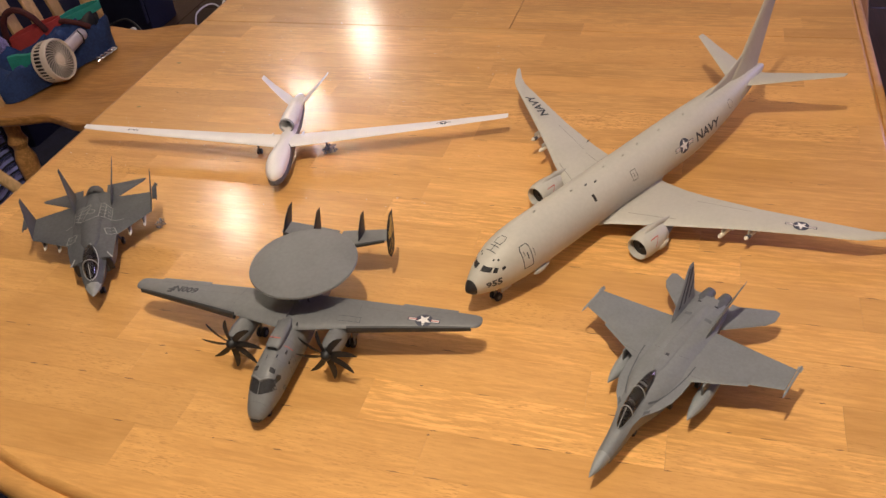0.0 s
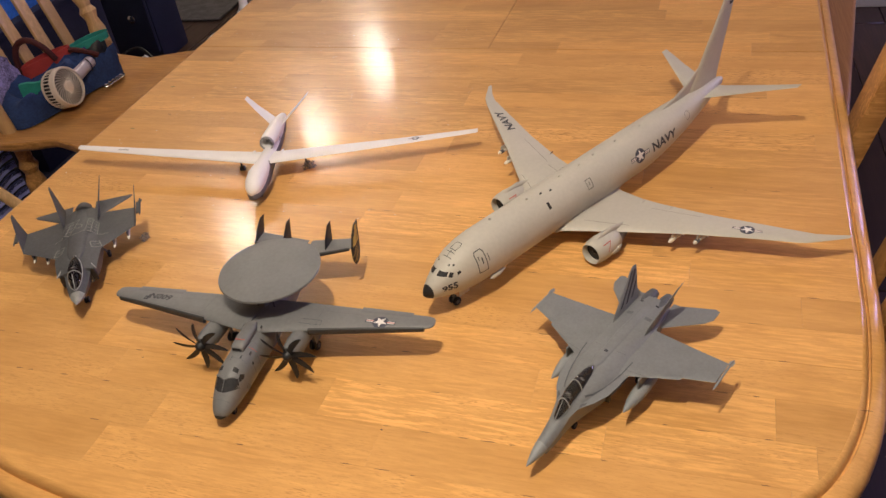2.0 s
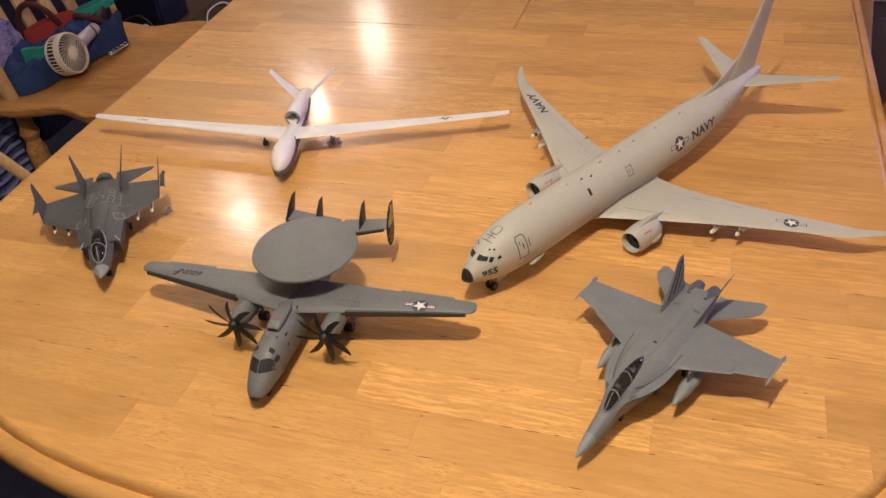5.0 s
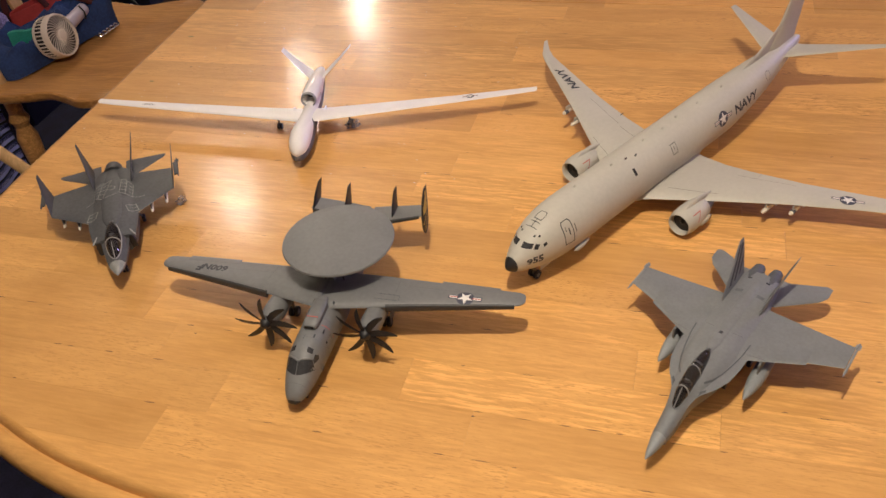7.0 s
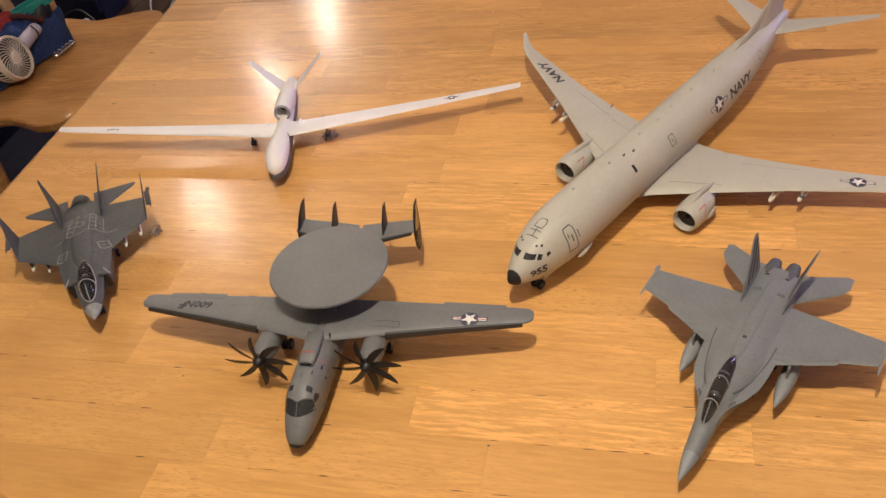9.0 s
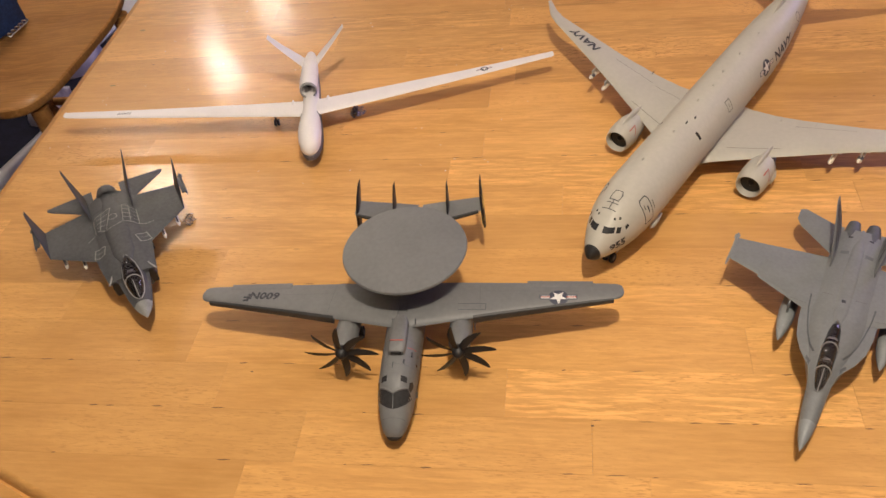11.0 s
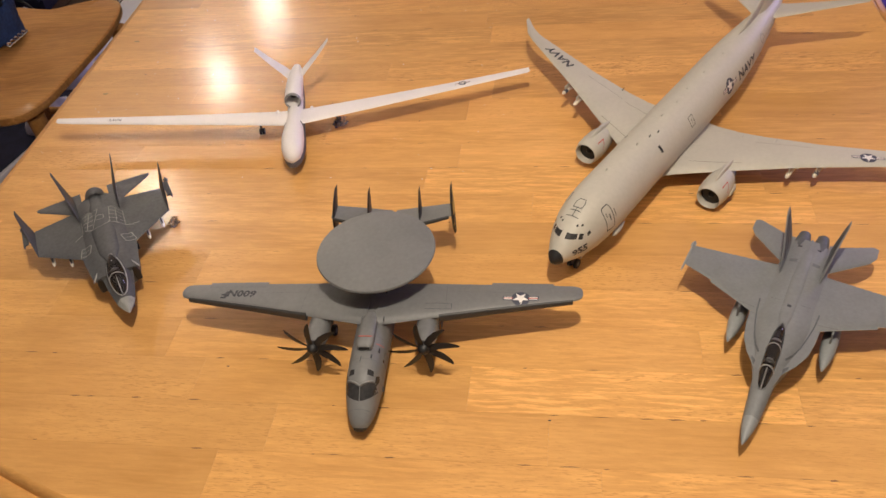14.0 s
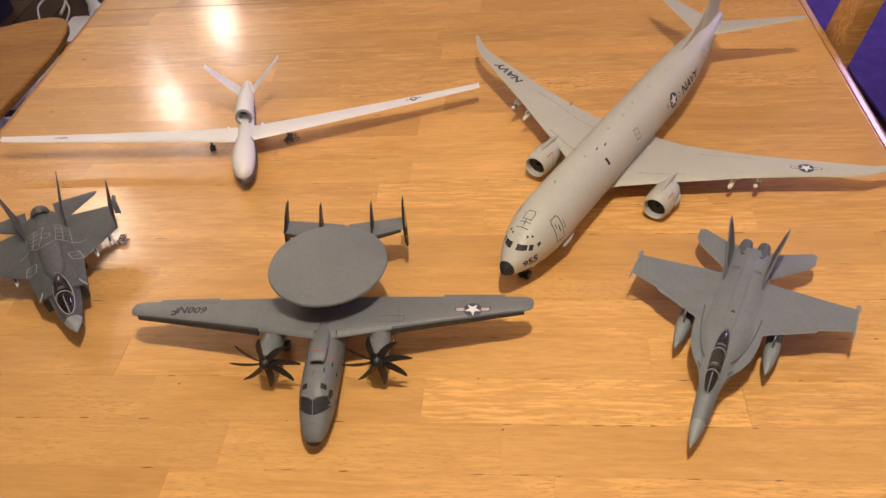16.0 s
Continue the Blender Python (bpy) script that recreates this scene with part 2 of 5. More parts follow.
def rod(a, b, r, count=10, r2=None):
    a, b = Vector(a), Vector(b)
    q = (b - a).to_track_quat("Z", "Y")
    bm = turned([(0, r), ((b - a).length, r if r2 is None else r2)], count)
    bmesh.ops.transform(bm, matrix=Matrix.Translation(a) @ q.to_matrix().to_4x4(), verts=bm.verts)
    return bm


def mm_rod(a, b, r, count=8, r2=None):
    return rod([c * MM for c in a], [c * MM for c in b], r * MM, count, None if r2 is None else r2 * MM)


def block(size, centre=(0, 0, 0), bevel=0.0, segments=2):
    bm = bmesh.new()
    bmesh.ops.create_cube(bm, size=1)
    bmesh.ops.transform(bm, matrix=Matrix.Translation(centre) @ Matrix.Diagonal((*size, 1)), verts=bm.verts)
    if bevel:
        bmesh.ops.bevel(bm, geom=bm.edges, offset=bevel, segments=segments, profile=0.6, affect="EDGES")
    return bm


def mm_block(size, centre=(0, 0, 0), bevel=0.0):
    return block([s * MM for s in size], [c * MM for c in centre], bevel * MM)


def merge(*parts):
    out = bmesh.new()
    for bm in parts:
        me = bpy.data.meshes.new("tmp")
        bm.to_mesh(me)
        out.from_mesh(me)
        bpy.data.meshes.remove(me)
        bm.free()
    return out


def tube(points, r, count=8):
    """A bent rod through points (smoothed)."""
    pts = [Vector(p) for p in points]
    fine = []
    for i in range(len(pts) - 1):
        p0, p1, p2, p3 = pts[max(i - 1, 0)], pts[i], pts[i + 1], pts[min(i + 2, len(pts) - 1)]
        for k in range(6):
            t = k / 6
            fine.append(0.5 * ((2 * p1) + (p2 - p0) * t + (2 * p0 - 5 * p1 + 4 * p2 - p3) * t * t + (3 * p1 - p0 - 3 * p2 + p3) * t ** 3))
    fine.append(pts[-1])
    rings = []
    for i, p in enumerate(fine):
        d = (fine[min(i + 1, len(fine) - 1)] - fine[max(i - 1, 0)]).normalized()
        q = d.to_track_quat("Z", "Y")
        rings.append([p + q @ Vector((r * math.cos(2 * math.pi * k / count), r * math.sin(2 * math.pi * k / count), 0)) for k in range(count)])
    return join_rings(bmesh.new(), rings)


# decals: flat shapes laid on a surface


def lettering(body, size, bold=0.02):
    """Flat mesh of a word: points and triangles, in the units of size, centred."""
    curve = bpy.data.curves.new("word", "FONT")
    curve.body, curve.size, curve.align_x, curve.align_y, curve.resolution_u = body, size, "CENTER", "CENTER", 2
    curve.offset = bold * size
    ob = bpy.data.objects.new("word", curve)
    scene.collection.objects.link(ob)
    bpy.context.view_layer.update()
    me = bpy.data.meshes.new_from_object(ob.evaluated_get(bpy.context.evaluated_depsgraph_get()))
    polys = [[tuple(me.vertices[i].co[:2]) for i in p.vertices] for p in me.polygons]
    bpy.data.objects.remove(ob)
    bpy.data.meshes.remove(me)
    return polys


def wide(polys, k):
    """Letters stretched along the line."""
    return [[(x * k, y) for x, y in poly] for poly in polys]


def disc(r, n=24, cx=0, cy=0):
    return [[(cx + r * math.cos(2 * math.pi * i / n), cy + r * math.sin(2 * math.pi * i / n)) for i in range(n)]]


def star(r):
    pts = [(r * (1 if i % 2 == 0 else 0.4) * math.sin(math.pi * i / 5), r * (1 if i % 2 == 0 else 0.4) * math.cos(math.pi * i / 5)) for i in range(10)]
    return [[(0, 0), pts[i], pts[(i + 1) % 10]] for i in range(10)]


def box2(x0, y0, x1, y1):
    return [[(x0, y0), (x1, y0), (x1, y1), (x0, y1)]]


def stroke(points, w, closed=False):
    out = []
    pts = list(points) + ([points[0]] if closed else [])
    for (x0, y0), (x1, y1) in zip(pts, pts[1:]):
        d = math.hypot(x1 - x0, y1 - y0) or 1
        nx, ny = -(y1 - y0) / d * w / 2, (x1 - x0) / d * w / 2
        ex, ey = (x1 - x0) / d * w / 2, (y1 - y0) / d * w / 2
        out.append([(x0 + nx - ex, y0 + ny - ey), (x0 - nx - ex, y0 - ny - ey), (x1 - nx + ex, y1 - ny + ey), (x1 + nx + ex, y1 + ny + ey)])
    return out


def insignia(r):
    """Layers of the roundel with bars: polygons, layer, material index."""
    return [(box2(-2.05 * r, -0.3 * r, 2.05 * r, 0.3 * r) + disc(1.08 * r), 0, 0), (box2(-1.92 * r, -0.19 * r, -0.9 * r, 0.19 * r) + box2(0.9 * r, -0.19 * r, 1.92 * r, 0.19 * r), 1, 1),
            (box2(-1.95 * r, -0.07 * r, -0.9 * r, 0.07 * r) + box2(0.9 * r, -0.07 * r, 1.95 * r, 0.07 * r), 2, 2), (disc(r), 1.5, 0), (star(0.98 * r), 2, 1)]


INSIGNIA_MATS = [DECAL_BLUE, DECAL_WHITE, DECAL_RED]
BADGE_RED = material("faded_red_bar", (0.34, 0.22, 0.20), 0.6)
INSIGNIA_PALE = [DECAL_BLUE, DECAL_WHITE, BADGE_RED]


def lay(name, layers, mats, parent, target, place, label="", fine=2.5):
    """Lays flat layers (polygons, layer, material index) on the mesh of target. place(u, v) gives a start point and a way, in millimetres."""
    trees = []
    for t in (target if isinstance(target, (list, tuple)) else (target,)):
        src = bmesh.new()
        src.from_mesh(t.data)
        trees.append(BVHTree.FromBMesh(src))
        src.free()
    bm = bmesh.new()
    for polys, level, mi in layers:
        piece = bmesh.new()
        for poly in polys:
            f = piece.faces.new([piece.verts.new((*p, 0)) for p in poly])
        bmesh.ops.remove_doubles(piece, verts=piece.verts, dist=1e-4)
        bmesh.ops.triangulate(piece, faces=piece.faces)
        for _ in range(3):
            long = [e for e in piece.edges if e.calc_length() > fine]
            if not long:
                break
            bmesh.ops.subdivide_edges(piece, edges=long, cuts=1)
            bmesh.ops.triangulate(piece, faces=piece.faces)
        vmap = {}
        for v in piece.verts:
            p, way = place(v.co.x, v.co.y)
            found = [h for h in (tree.ray_cast(Vector(p) * MM, Vector(way).normalized()) for tree in trees) if h[0] is not None]
            if found:
                hit, normal, _, _ = min(found, key=lambda h: h[3])
                if normal.dot(Vector(way)) > 0:
                    normal = -normal
                vmap[v] = bm.verts.new(hit + normal * MM * (0.14 + 0.07 * level))
        for f in piece.faces:
            if all(v in vmap for v in f.verts):
                bm.faces.new([vmap[v] for v in f.verts]).material_index = mi
        piece.free()
    me = bpy.data.meshes.new(name)
    bm.to_mesh(me)
    bm.free()
    for m in (mats if isinstance(mats, (list, tuple)) else (mats,)):
        me.materials.append(m)
    ob = new(name, me)
    ob.parent = parent
    return tagged(ob, label)


def from_above(cx, cy, turn=0.0, flip=1):
    """Places a flat shape on an upper side at (cx, cy), turned by degrees."""
    c, s = math.cos(radians(turn)), math.sin(radians(turn))
    return lambda u, v: ((cx + c * u - s * v, cy + flip * (s * u + c * v), 150), (0, 0, -1))


def round_body(cx, angle, cz, radius, side=1, turn=0.0):
    """Places a flat shape on a body's side: u along the body towards the tail, v up, about angle degrees from the top. side 1: left."""
    c, s = math.cos(radians(turn)), math.sin(radians(turn))
    def place(u, v):
        u, v = c * u - s * v, s * u + c * v
        a = radians(angle) - v / radius
        d = (0, side * math.sin(a), math.cos(a))
        return (cx - u, d[1] * 90, cz + d[2] * 90), (0, -d[1], -d[2])
    return place


def wheel(parent, place, r, w, name="wheel"):
    """A tyre with a hub, axle across the aircraft; place in millimetres."""
    x, y, z = place
    t = part("wheel", mm_turned([(-w / 2, r * 0.7), (-w / 2, r * 0.92), (-w * 0.3, r), (w * 0.3, r), (w / 2, r * 0.92), (w / 2, r * 0.7)], 18, "y", (x, y, z)), TYRE, parent, "small black rubber tyre")
    part("hub", mm_turned([(-w * 0.55, r * 0.15), (-w * 0.55, r * 0.5), (w * 0.55, r * 0.5), (w * 0.55, r * 0.15)], 12, "y", (x, y, z)), METAL, t)
    return t

# ---- the room ----


def room_box(name, size, centre, mat, label, category):
    return solid(name, block(size, centre), mat, label, category, kind="structure", smooth=False)


# Ceiling and walls stay out of view; added to bounce the lamps' light.
room_box("ceiling", (6.4, 8.4, 0.1), (-0.4, 1.4, 2.5), CEILING_PAINT, "plain off-white painted ceiling over the dining room", "ceiling")
room_box("wall_north", (6.4, 0.12, 2.45), (-0.4, 5.56, 1.225), WALL_PAINT, "plain beige painted wall behind the hall lamps", "wall")
room_box("wall_south", (6.4, 0.12, 2.45), (-0.4, -2.76, 1.225), WALL_PAINT, "plain beige painted wall behind the camera", "wall")
room_box("wall_west", (0.12, 8.2, 2.45), (-3.56, 1.4, 1.225), WALL_PAINT, "plain beige painted wall beyond the chairs", "wall")


def wall_with_window():
    bm = merge(block((0.12, 4.0, 2.45), (2.76, -0.7, 1.225)), block((0.12, 2.6, 2.45), (2.76, 4.2, 1.225)),
               block((0.12, 1.6, 0.85), (2.76, 2.1, 0.425)), block((0.12, 1.6, 0.4), (2.76, 2.1, 2.25)))
    return solid("wall_east", bm, WALL_PAINT, "beige painted wall with a window opening to dusk", "wall", kind="structure", smooth=False)


wall_with_window()

floor = thing("floor", "dark brown wooden plank floor in dim light", "floor", kind="structure")
part("subfloor", block((6.4, 8.4, 0.06), (-0.4, 1.4, -0.045)), BLACK, floor, smooth=False)
board_mesh = mesh_of("floor_board", block((0.146, 1.19, 0.02), (0, 0, -0.01), 0.002, 1), FLOOR_WOOD)
for i in range(34):
    for j in range(7):
        b = new("floor_board", board_mesh)
        b.parent = floor
        b.location = (-3.35 + 0.148 * i + 0.9, -2.2 + 1.194 * j + 0.37 * (i % 3), 0)

# ---- the table ----
TOP = 0.75


def table_outline(inset=0.0, steps=10):
    """The top's outline, anticlockwise: straight flaring sides, rounded corners and gently bowed ends."""
    ctrl = [(-0.591, 2.02), (-0.591, 0.36), (-0.590, 0.26), (-0.580, 0.15), (-0.545, 0.045), (-0.482, -0.025), (-0.40, -0.070), (-0.30, -0.112), (-0.20, -0.136), (-0.05, -0.150), (0.12, -0.146),
            (0.27, -0.122), (0.37, -0.080), (0.44, -0.022), (0.478, 0.055), (0.496, 0.150), (0.504, 0.25), (0.508, 0.34), (0.592, 2.02), (0.50, 2.15), (0.02, 2.22), (-0.46, 2.15)]
    pts = [Vector((x, y)) for x, y in ctrl]
    n, fine = len(pts), []
    for i in range(n):
        p0, p1, p2, p3 = pts[i - 1], pts[i], pts[(i + 1) % n], pts[(i + 2) % n]
        straight = i in (0, 17)
        for k in range(4 if straight else steps):
            t = k / (4 if straight else steps)
            gap = (p2 - p1).length
            p0, p3 = p1 + (p0 - p1).normalized() * min(gap, (p0 - p1).length), p2 + (p3 - p2).normalized() * min(gap, (p3 - p2).length)
            fine.append(p1.lerp(p2, t) if straight else 0.5 * ((2 * p1) + (p2 - p0) * t + (2 * p0 - 5 * p1 + 4 * p2 - p3) * t * t + (3 * p1 - p0 - 3 * p2 + p3) * t ** 3))
    out = []
    for i, p in enumerate(fine):
        d = (fine[(i + 1) % len(fine)] - fine[i - 1]).normalized()
        out.append(p + Vector((-d.y, d.x)) * inset)
    return out


def hull(points):
    """The convex outline of flat points, anticlockwise."""
    pts = sorted((p.x, p.y) for p in points)
    def half(seq):
        out = []
        for p in seq:
            while len(out) > 1 and (out[-1][0] - out[-2][0]) * (p[1] - out[-2][1]) - (out[-1][1] - out[-2][1]) * (p[0] - out[-2][0]) <= 1e-9:
                out.pop()
            out.append(p)
        return out[:-1]
    return [Vector(p) for p in half(pts) + half(pts[::-1])]


def clip(poly, nx, ny, c):
    """Keeps the part of a convex polygon where nx * x + ny * y <= c."""
    out = []
    for i, a in enumerate(poly):
        b = poly[(i + 1) % len(poly)]
        da, db = nx * a[0] + ny * a[1] - c, nx * b[0] + ny * b[1] - c
        if da <= 0:
            out.append(a)
        if da * db < 0:
            t = da / (da - db)
            out.append((a[0] + t * (b[0] - a[0]), a[1] + t * (b[1] - a[1])))
    return out


table = thing("dining_table", "honey-coloured butcher-block wooden dining table with a grooved rounded edge", "table")
EDGE = ((0.030, -0.034), (0.006, -0.034), (0.0015, -0.031), (0.0, -0.026), (0.0005, -0.019), (0.003, -0.0125), (0.008, -0.0088), (0.0145, -0.0074), (0.0153, -0.0108), (0.0172, -0.0108), (0.0180, -0.0056), (0.0200, -0.0022), (0.0220, -0.0005), (0.0235, 0.0))
rings = [[Vector((p.x, p.y, TOP + z)) for p in table_outline(d)] for d, z in EDGE]
part("rim", join_rings(bmesh.new(), rings, caps=False), WOOD_TABLE, table, "moulded edge with a dark groove").color = (0.5, 0.2, 0.2, 1)
inner = hull(table_outline(0.0235))
bm = bmesh.new()
bm.faces.new([bm.verts.new((p.x, p.y, TOP - 0.012)) for p in inner])
part("core", bm, BLACK, table, smooth=False)
low = [[Vector((p.x, p.y, TOP + z)) for p in table_outline(d)] for d, z in ((0.09, -0.034), (0.09, -0.12), (0.115, -0.12), (0.115, -0.034))]
part("apron", join_rings(bmesh.new(), low, caps=False), WOOD_TABLE, table).color = (0.4, 0.2, 0.2, 1)
for lx, ly in ((-0.36, 0.18), (0.33, 0.05), (-0.40, 1.85), (0.28, 1.96)):
    prof = [(0, 0.025), (0.05, 0.03), (0.09, 0.022), (0.13, 0.032), (0.3, 0.043), (0.42, 0.036), (0.46, 0.028), (0.49, 0.04), (0.52, 0.03), (0.55, 0.045), (0.716, 0.045)]
    part("leg", turned(prof, 18, "z", (lx, ly, 0)), WOOD_TABLE, table).color = (0.4, 0.2, 0.2, 1)

# the strips of the top; the leaf begins beyond the cross seam and is split along the middle
CT, ST = math.cos(GRAIN_TURN), math.sin(GRAIN_TURN)
OUT = hull(table_outline(0.0234))
strip_rng = random.Random(7)


def strip(poly, look_of):
    """One glued strip of the top: a convex outline with a hairline bevel."""
    for i, p in enumerate(OUT):
        q = OUT[(i + 1) % len(OUT)]
        nx, ny = q.y - p.y, p.x - q.x
        poly = clip(poly, nx, ny, nx * p.x + ny * p.y)
        if len(poly) < 3:
            return
    clean = [p for i, p in enumerate(poly) if math.hypot(p[0] - poly[i - 1][0], p[1] - poly[i - 1][1]) > 4e-4]
    if len(clean) < 3:
        return
    cx, cy = sum(p[0] for p in clean) / len(clean), sum(p[1] for p in clean) / len(clean)
    def ring(shrink, z):
        out = []
        for x, y in clean:
            dx, dy = cx - x, cy - y
            d = math.hypot(dx, dy) or 1
            out.append(Vector((x + dx / d * shrink - cx, y + dy / d * shrink - cy, z)))
        return out
    bm = bmesh.new()
    rows = [[bm.verts.new(p) for p in r] for r in (ring(0.0, -0.008), ring(0.0, -0.00012), ring(0.00016, 0.0))]
    for a, b in zip(rows, rows[1:]):
        for i in range(len(a)):
            bm.faces.new((a[i], a[(i + 1) % len(a)], b[(i + 1) % len(a)], b[i]))
    bm.faces.new(rows[-1])
    ob = part("strip", bm, WOOD_TABLE, table, smooth=False)
    ob.location, ob.color = (cx, cy, TOP), (*look_of, 1)


def oblong(u0, u1, v0, v1):
    return [(CT * u - ST * v, ST * u + CT * v) for u, v in ((u0, v0), (u1, v0), (u1, v1), (u0, v1))]


STRIP, FIRST, LEAF, LEAF_SPLIT = 0.0465, -0.0025, 0.8055, -0.046
# end joints and looks (tone, pale flecks, pores) of the strips that stand out: row: ((joint, look of the strip beyond it), ...)
# Right-end tones in rows -2 to 1 also carry the light's falloff.
STRIPS = {-3: ((-0.12, (0.50, 0.3, 0.8)), (0.22, (0.5, 0.3, 0.6))),
          -2: ((-0.52, (0.24, 0.05, 0.2)), (-0.197, (0.50, 0.22, 0.5)), (0.1025, (0.60, 0.45, 0.55)), (0.36, (0.2, 0.1, 0.4))),
          -1: ((-0.46, (0.24, 0.06, 0.3)), (-0.16, (0.46, 0.22, 0.3)), (0.063, (0.42, 0.08, 0.2)), (0.40, (0.15, 0.1, 0.3))),
          0: ((-0.50, (0.30, 0.08, 0.4)), (-0.24, (0.40, 0.12, 0.2)), (-0.003, (0.74, 0.85, 0.45)), (0.255, (0.46, 0.5, 0.4)), (0.42, (0.18, 0.2, 0.4))),
          1: ((-0.55, (0.34, 0.08, 0.3)), (-0.28, (0.60, 0.28, 0.2)), (0.186, (0.56, 0.4, 0.3)), (0.39, (0.15, 0.1, 0.3))),
          2: ((-0.42, (0.42, 0.1, 0.2)), (-0.09, (0.72, 0.5, 0.3)), (0.26, (0.40, 0.25, 0.3))),
          5: ((-0.40, (0.58, 0.3, 0.2)), (0.039, (0.74, 0.7, 0.5)), (0.31, (0.5, 0.3, 0.3))),
          6: ((-0.45, (0.62, 0.2, 0.2)), (-0.079, (0.72, 0.7, 0.4)), (0.27, (0.5, 0.4, 0.3)))}
for row in range(-5, 52):
    v0, v1 = FIRST + row * STRIP, FIRST + (row + 1) * STRIP - 0.00008
    cuts = [(joint, look_of) for joint, look_of in STRIPS.get(row, ())]
    if row in STRIPS:
        cuts = [(-1.2, (0.5, 0.2, 0.3)), *cuts]
    else:
        u = -0.95 - strip_rng.random() * 0.5
        while u < 0.95:
            cuts.append((u, (strip_rng.uniform(0.2, 0.85), strip_rng.random() ** 2 * 0.55, strip_rng.random() ** 1.5 * 0.8)))
            u += strip_rng.uniform(0.26, 0.62)
    cuts.append((1.2, None))
    for (a, look_of), (b, _) in zip(cuts, cuts[1:]):
        if v1 <= LEAF or v0 < LEAF:
            strip(oblong(a, b - 0.00008, v0, min(v1, LEAF - 0.0016)), look_of)
        if v1 > LEAF:
            lo = max(v0, LEAF)
            if a < LEAF_SPLIT < b:
                strip(oblong(a, LEAF_SPLIT - 0.0012, lo, v1), look_of)
                strip(oblong(LEAF_SPLIT, b - 0.00008, lo, v1), (look_of[2], look_of[1], look_of[0] * 0.6))
            else:
                strip(oblong(a, b - 0.00008, lo, v1), look_of)

# Pale specks put on the top as painted glints of the lamplight.
glint_rng = random.Random(5)
bm = bmesh.new()
for _ in range(130):
    r = glint_rng.uniform(0.00025, 0.0006)
    spot = Matrix.Translation((glint_rng.uniform(-0.55, 0.02), 0.28 + 0.62 * glint_rng.random() ** 0.8, TOP + r * 0.4))
    bmesh.ops.create_icosphere(bm, subdivisions=1, radius=r, matrix=spot @ Matrix.Diagonal((glint_rng.uniform(1, 2.2), 1, 0.6, 1)))
solid("dust", bm, DECAL_WHITE, "fine pale specks standing in for glints on the table top", "dust", kind="stuff")
dash_rng = random.Random(21)
dashes = []
for row in range(-3, 17):
    v = FIRST + row * STRIP
    u, dense = -0.58, dash_rng.uniform(0.12, 0.45) if row not in (0, 1, -1) else 0.6
    while u < 0.55:
        size = dash_rng.uniform(0.003, 0.017)
        if dash_rng.random() < dense and abs(CT * u - ST * v) < 0.47 and ST * u + CT * v > -0.09 + 0.5 * max(0, abs(u) - 0.25):
            w, off = dash_rng.uniform(0.0003, 0.0008), dash_rng.uniform(-0.0006, 0.0006)
            dashes.append([(CT * a - ST * b, ST * a + CT * b) for a, b in ((u, v + off), (u + size * 0.3, v + off - w), (u + size, v + off), (u + size * 0.6, v + off + w))])
        u += size + dash_rng.uniform(0.004, 0.045)
bm = bmesh.new()
for poly in dashes:
    bm.faces.new([bm.verts.new((x, y, TOP + 0.00006)) for x, y in poly])
tagged(part("seam_filler", bm, material("dark_seam_filler", (0.18, 0.085, 0.032), 0.5, noise_scale=300, vary=0.4), table, smooth=False), "dark dashes along the glue lines", kind="stuff")

# ---- the model aircraft, each with its nose at the origin, pointing along +x, in millimetres ----


def heading(x, y):
    return math.degrees(math.atan2(y, x))


def both(name, rows, mat, parent, upright=False):
    return [part(name, wing(rows, s, upright), mat, parent) for s in (1, -1)]


def jet_engine(parent, side, x, y, z, r, length, mat):
    s = side
    prof = [(x - length * 0.72, r * 0.80), (x - length * 0.66, r * 0.94), (x - length * 0.52, r * 1.06), (x - length * 0.3, r * 1.13), (x - length * 0.14, r * 1.1), (x - 3, r * 1.02), (x - 0.8, r * 0.97), (x, r * 0.92), (x - 0.8, r * 0.86), (x - 4, r * 0.82), (x - 14, r * 0.80)]
    e = part("engine", mm_turned(prof, 28, "x", (0, s * y, z), caps=False), mat, parent, "grey engine pod with a dark open intake")
    part("fan_face", mm_turned([(x - 7.2, 0.4), (x - 7, r * 0.84)], 28, "x", (0, s * y, z)), BLACK, e, "black fan face")
    part("spinner", mm_turned([(x - 7, r * 0.24), (x - 5.4, r * 0.16), (x - 4.4, 0.3)], 14, "x", (0, s * y, z)), BLACK, e)
    part("exhaust", mm_turned([(x - length, r * 0.42), (x - length * 0.9, r * 0.55), (x - length * 0.71, r * 0.76), (x - length * 0.69, r * 0.8)], 24, "x", (0, s * y, z)), METAL, e)
    part("strake", loft([(x - 17, 0.4, z - r * 0.3, 0.4), (x - 21, 2.6, z - r * 0.3, 3.2), (x - 30, 3.0, z - r * 0.25, 3.6), (x - 37, 0.6, z - r * 0.2, 0.8)], 14, y0=s * (y + r * 0.98)), mat, e)
    part("pylon", loft([(x - 8, 0.3, z + r * 1.0, 0.4), (x - 18, 2.0, z + r * 1.0 + 1, 3.4), (x - 34, 2.2, z + r + 1, 4), (x - length * 0.95, 1.2, z + r - 2, 2)], 12, y0=s * y), mat, e)
    def at(u, v):
        k = radians(52) - v / 12
        return (x - 9 - u, s * y + 40 * math.sin(k), z + 40 * math.cos(k)), (0, -math.sin(k), -math.cos(k))
    lay("warning_line", [(stroke([(1, 2), (12, 2)], 0.9) + stroke([(12, 2), (4, -5.5)], 0.7), 0, 0)], DECAL_RED, e, e, at, "thin red warning line")
    return e


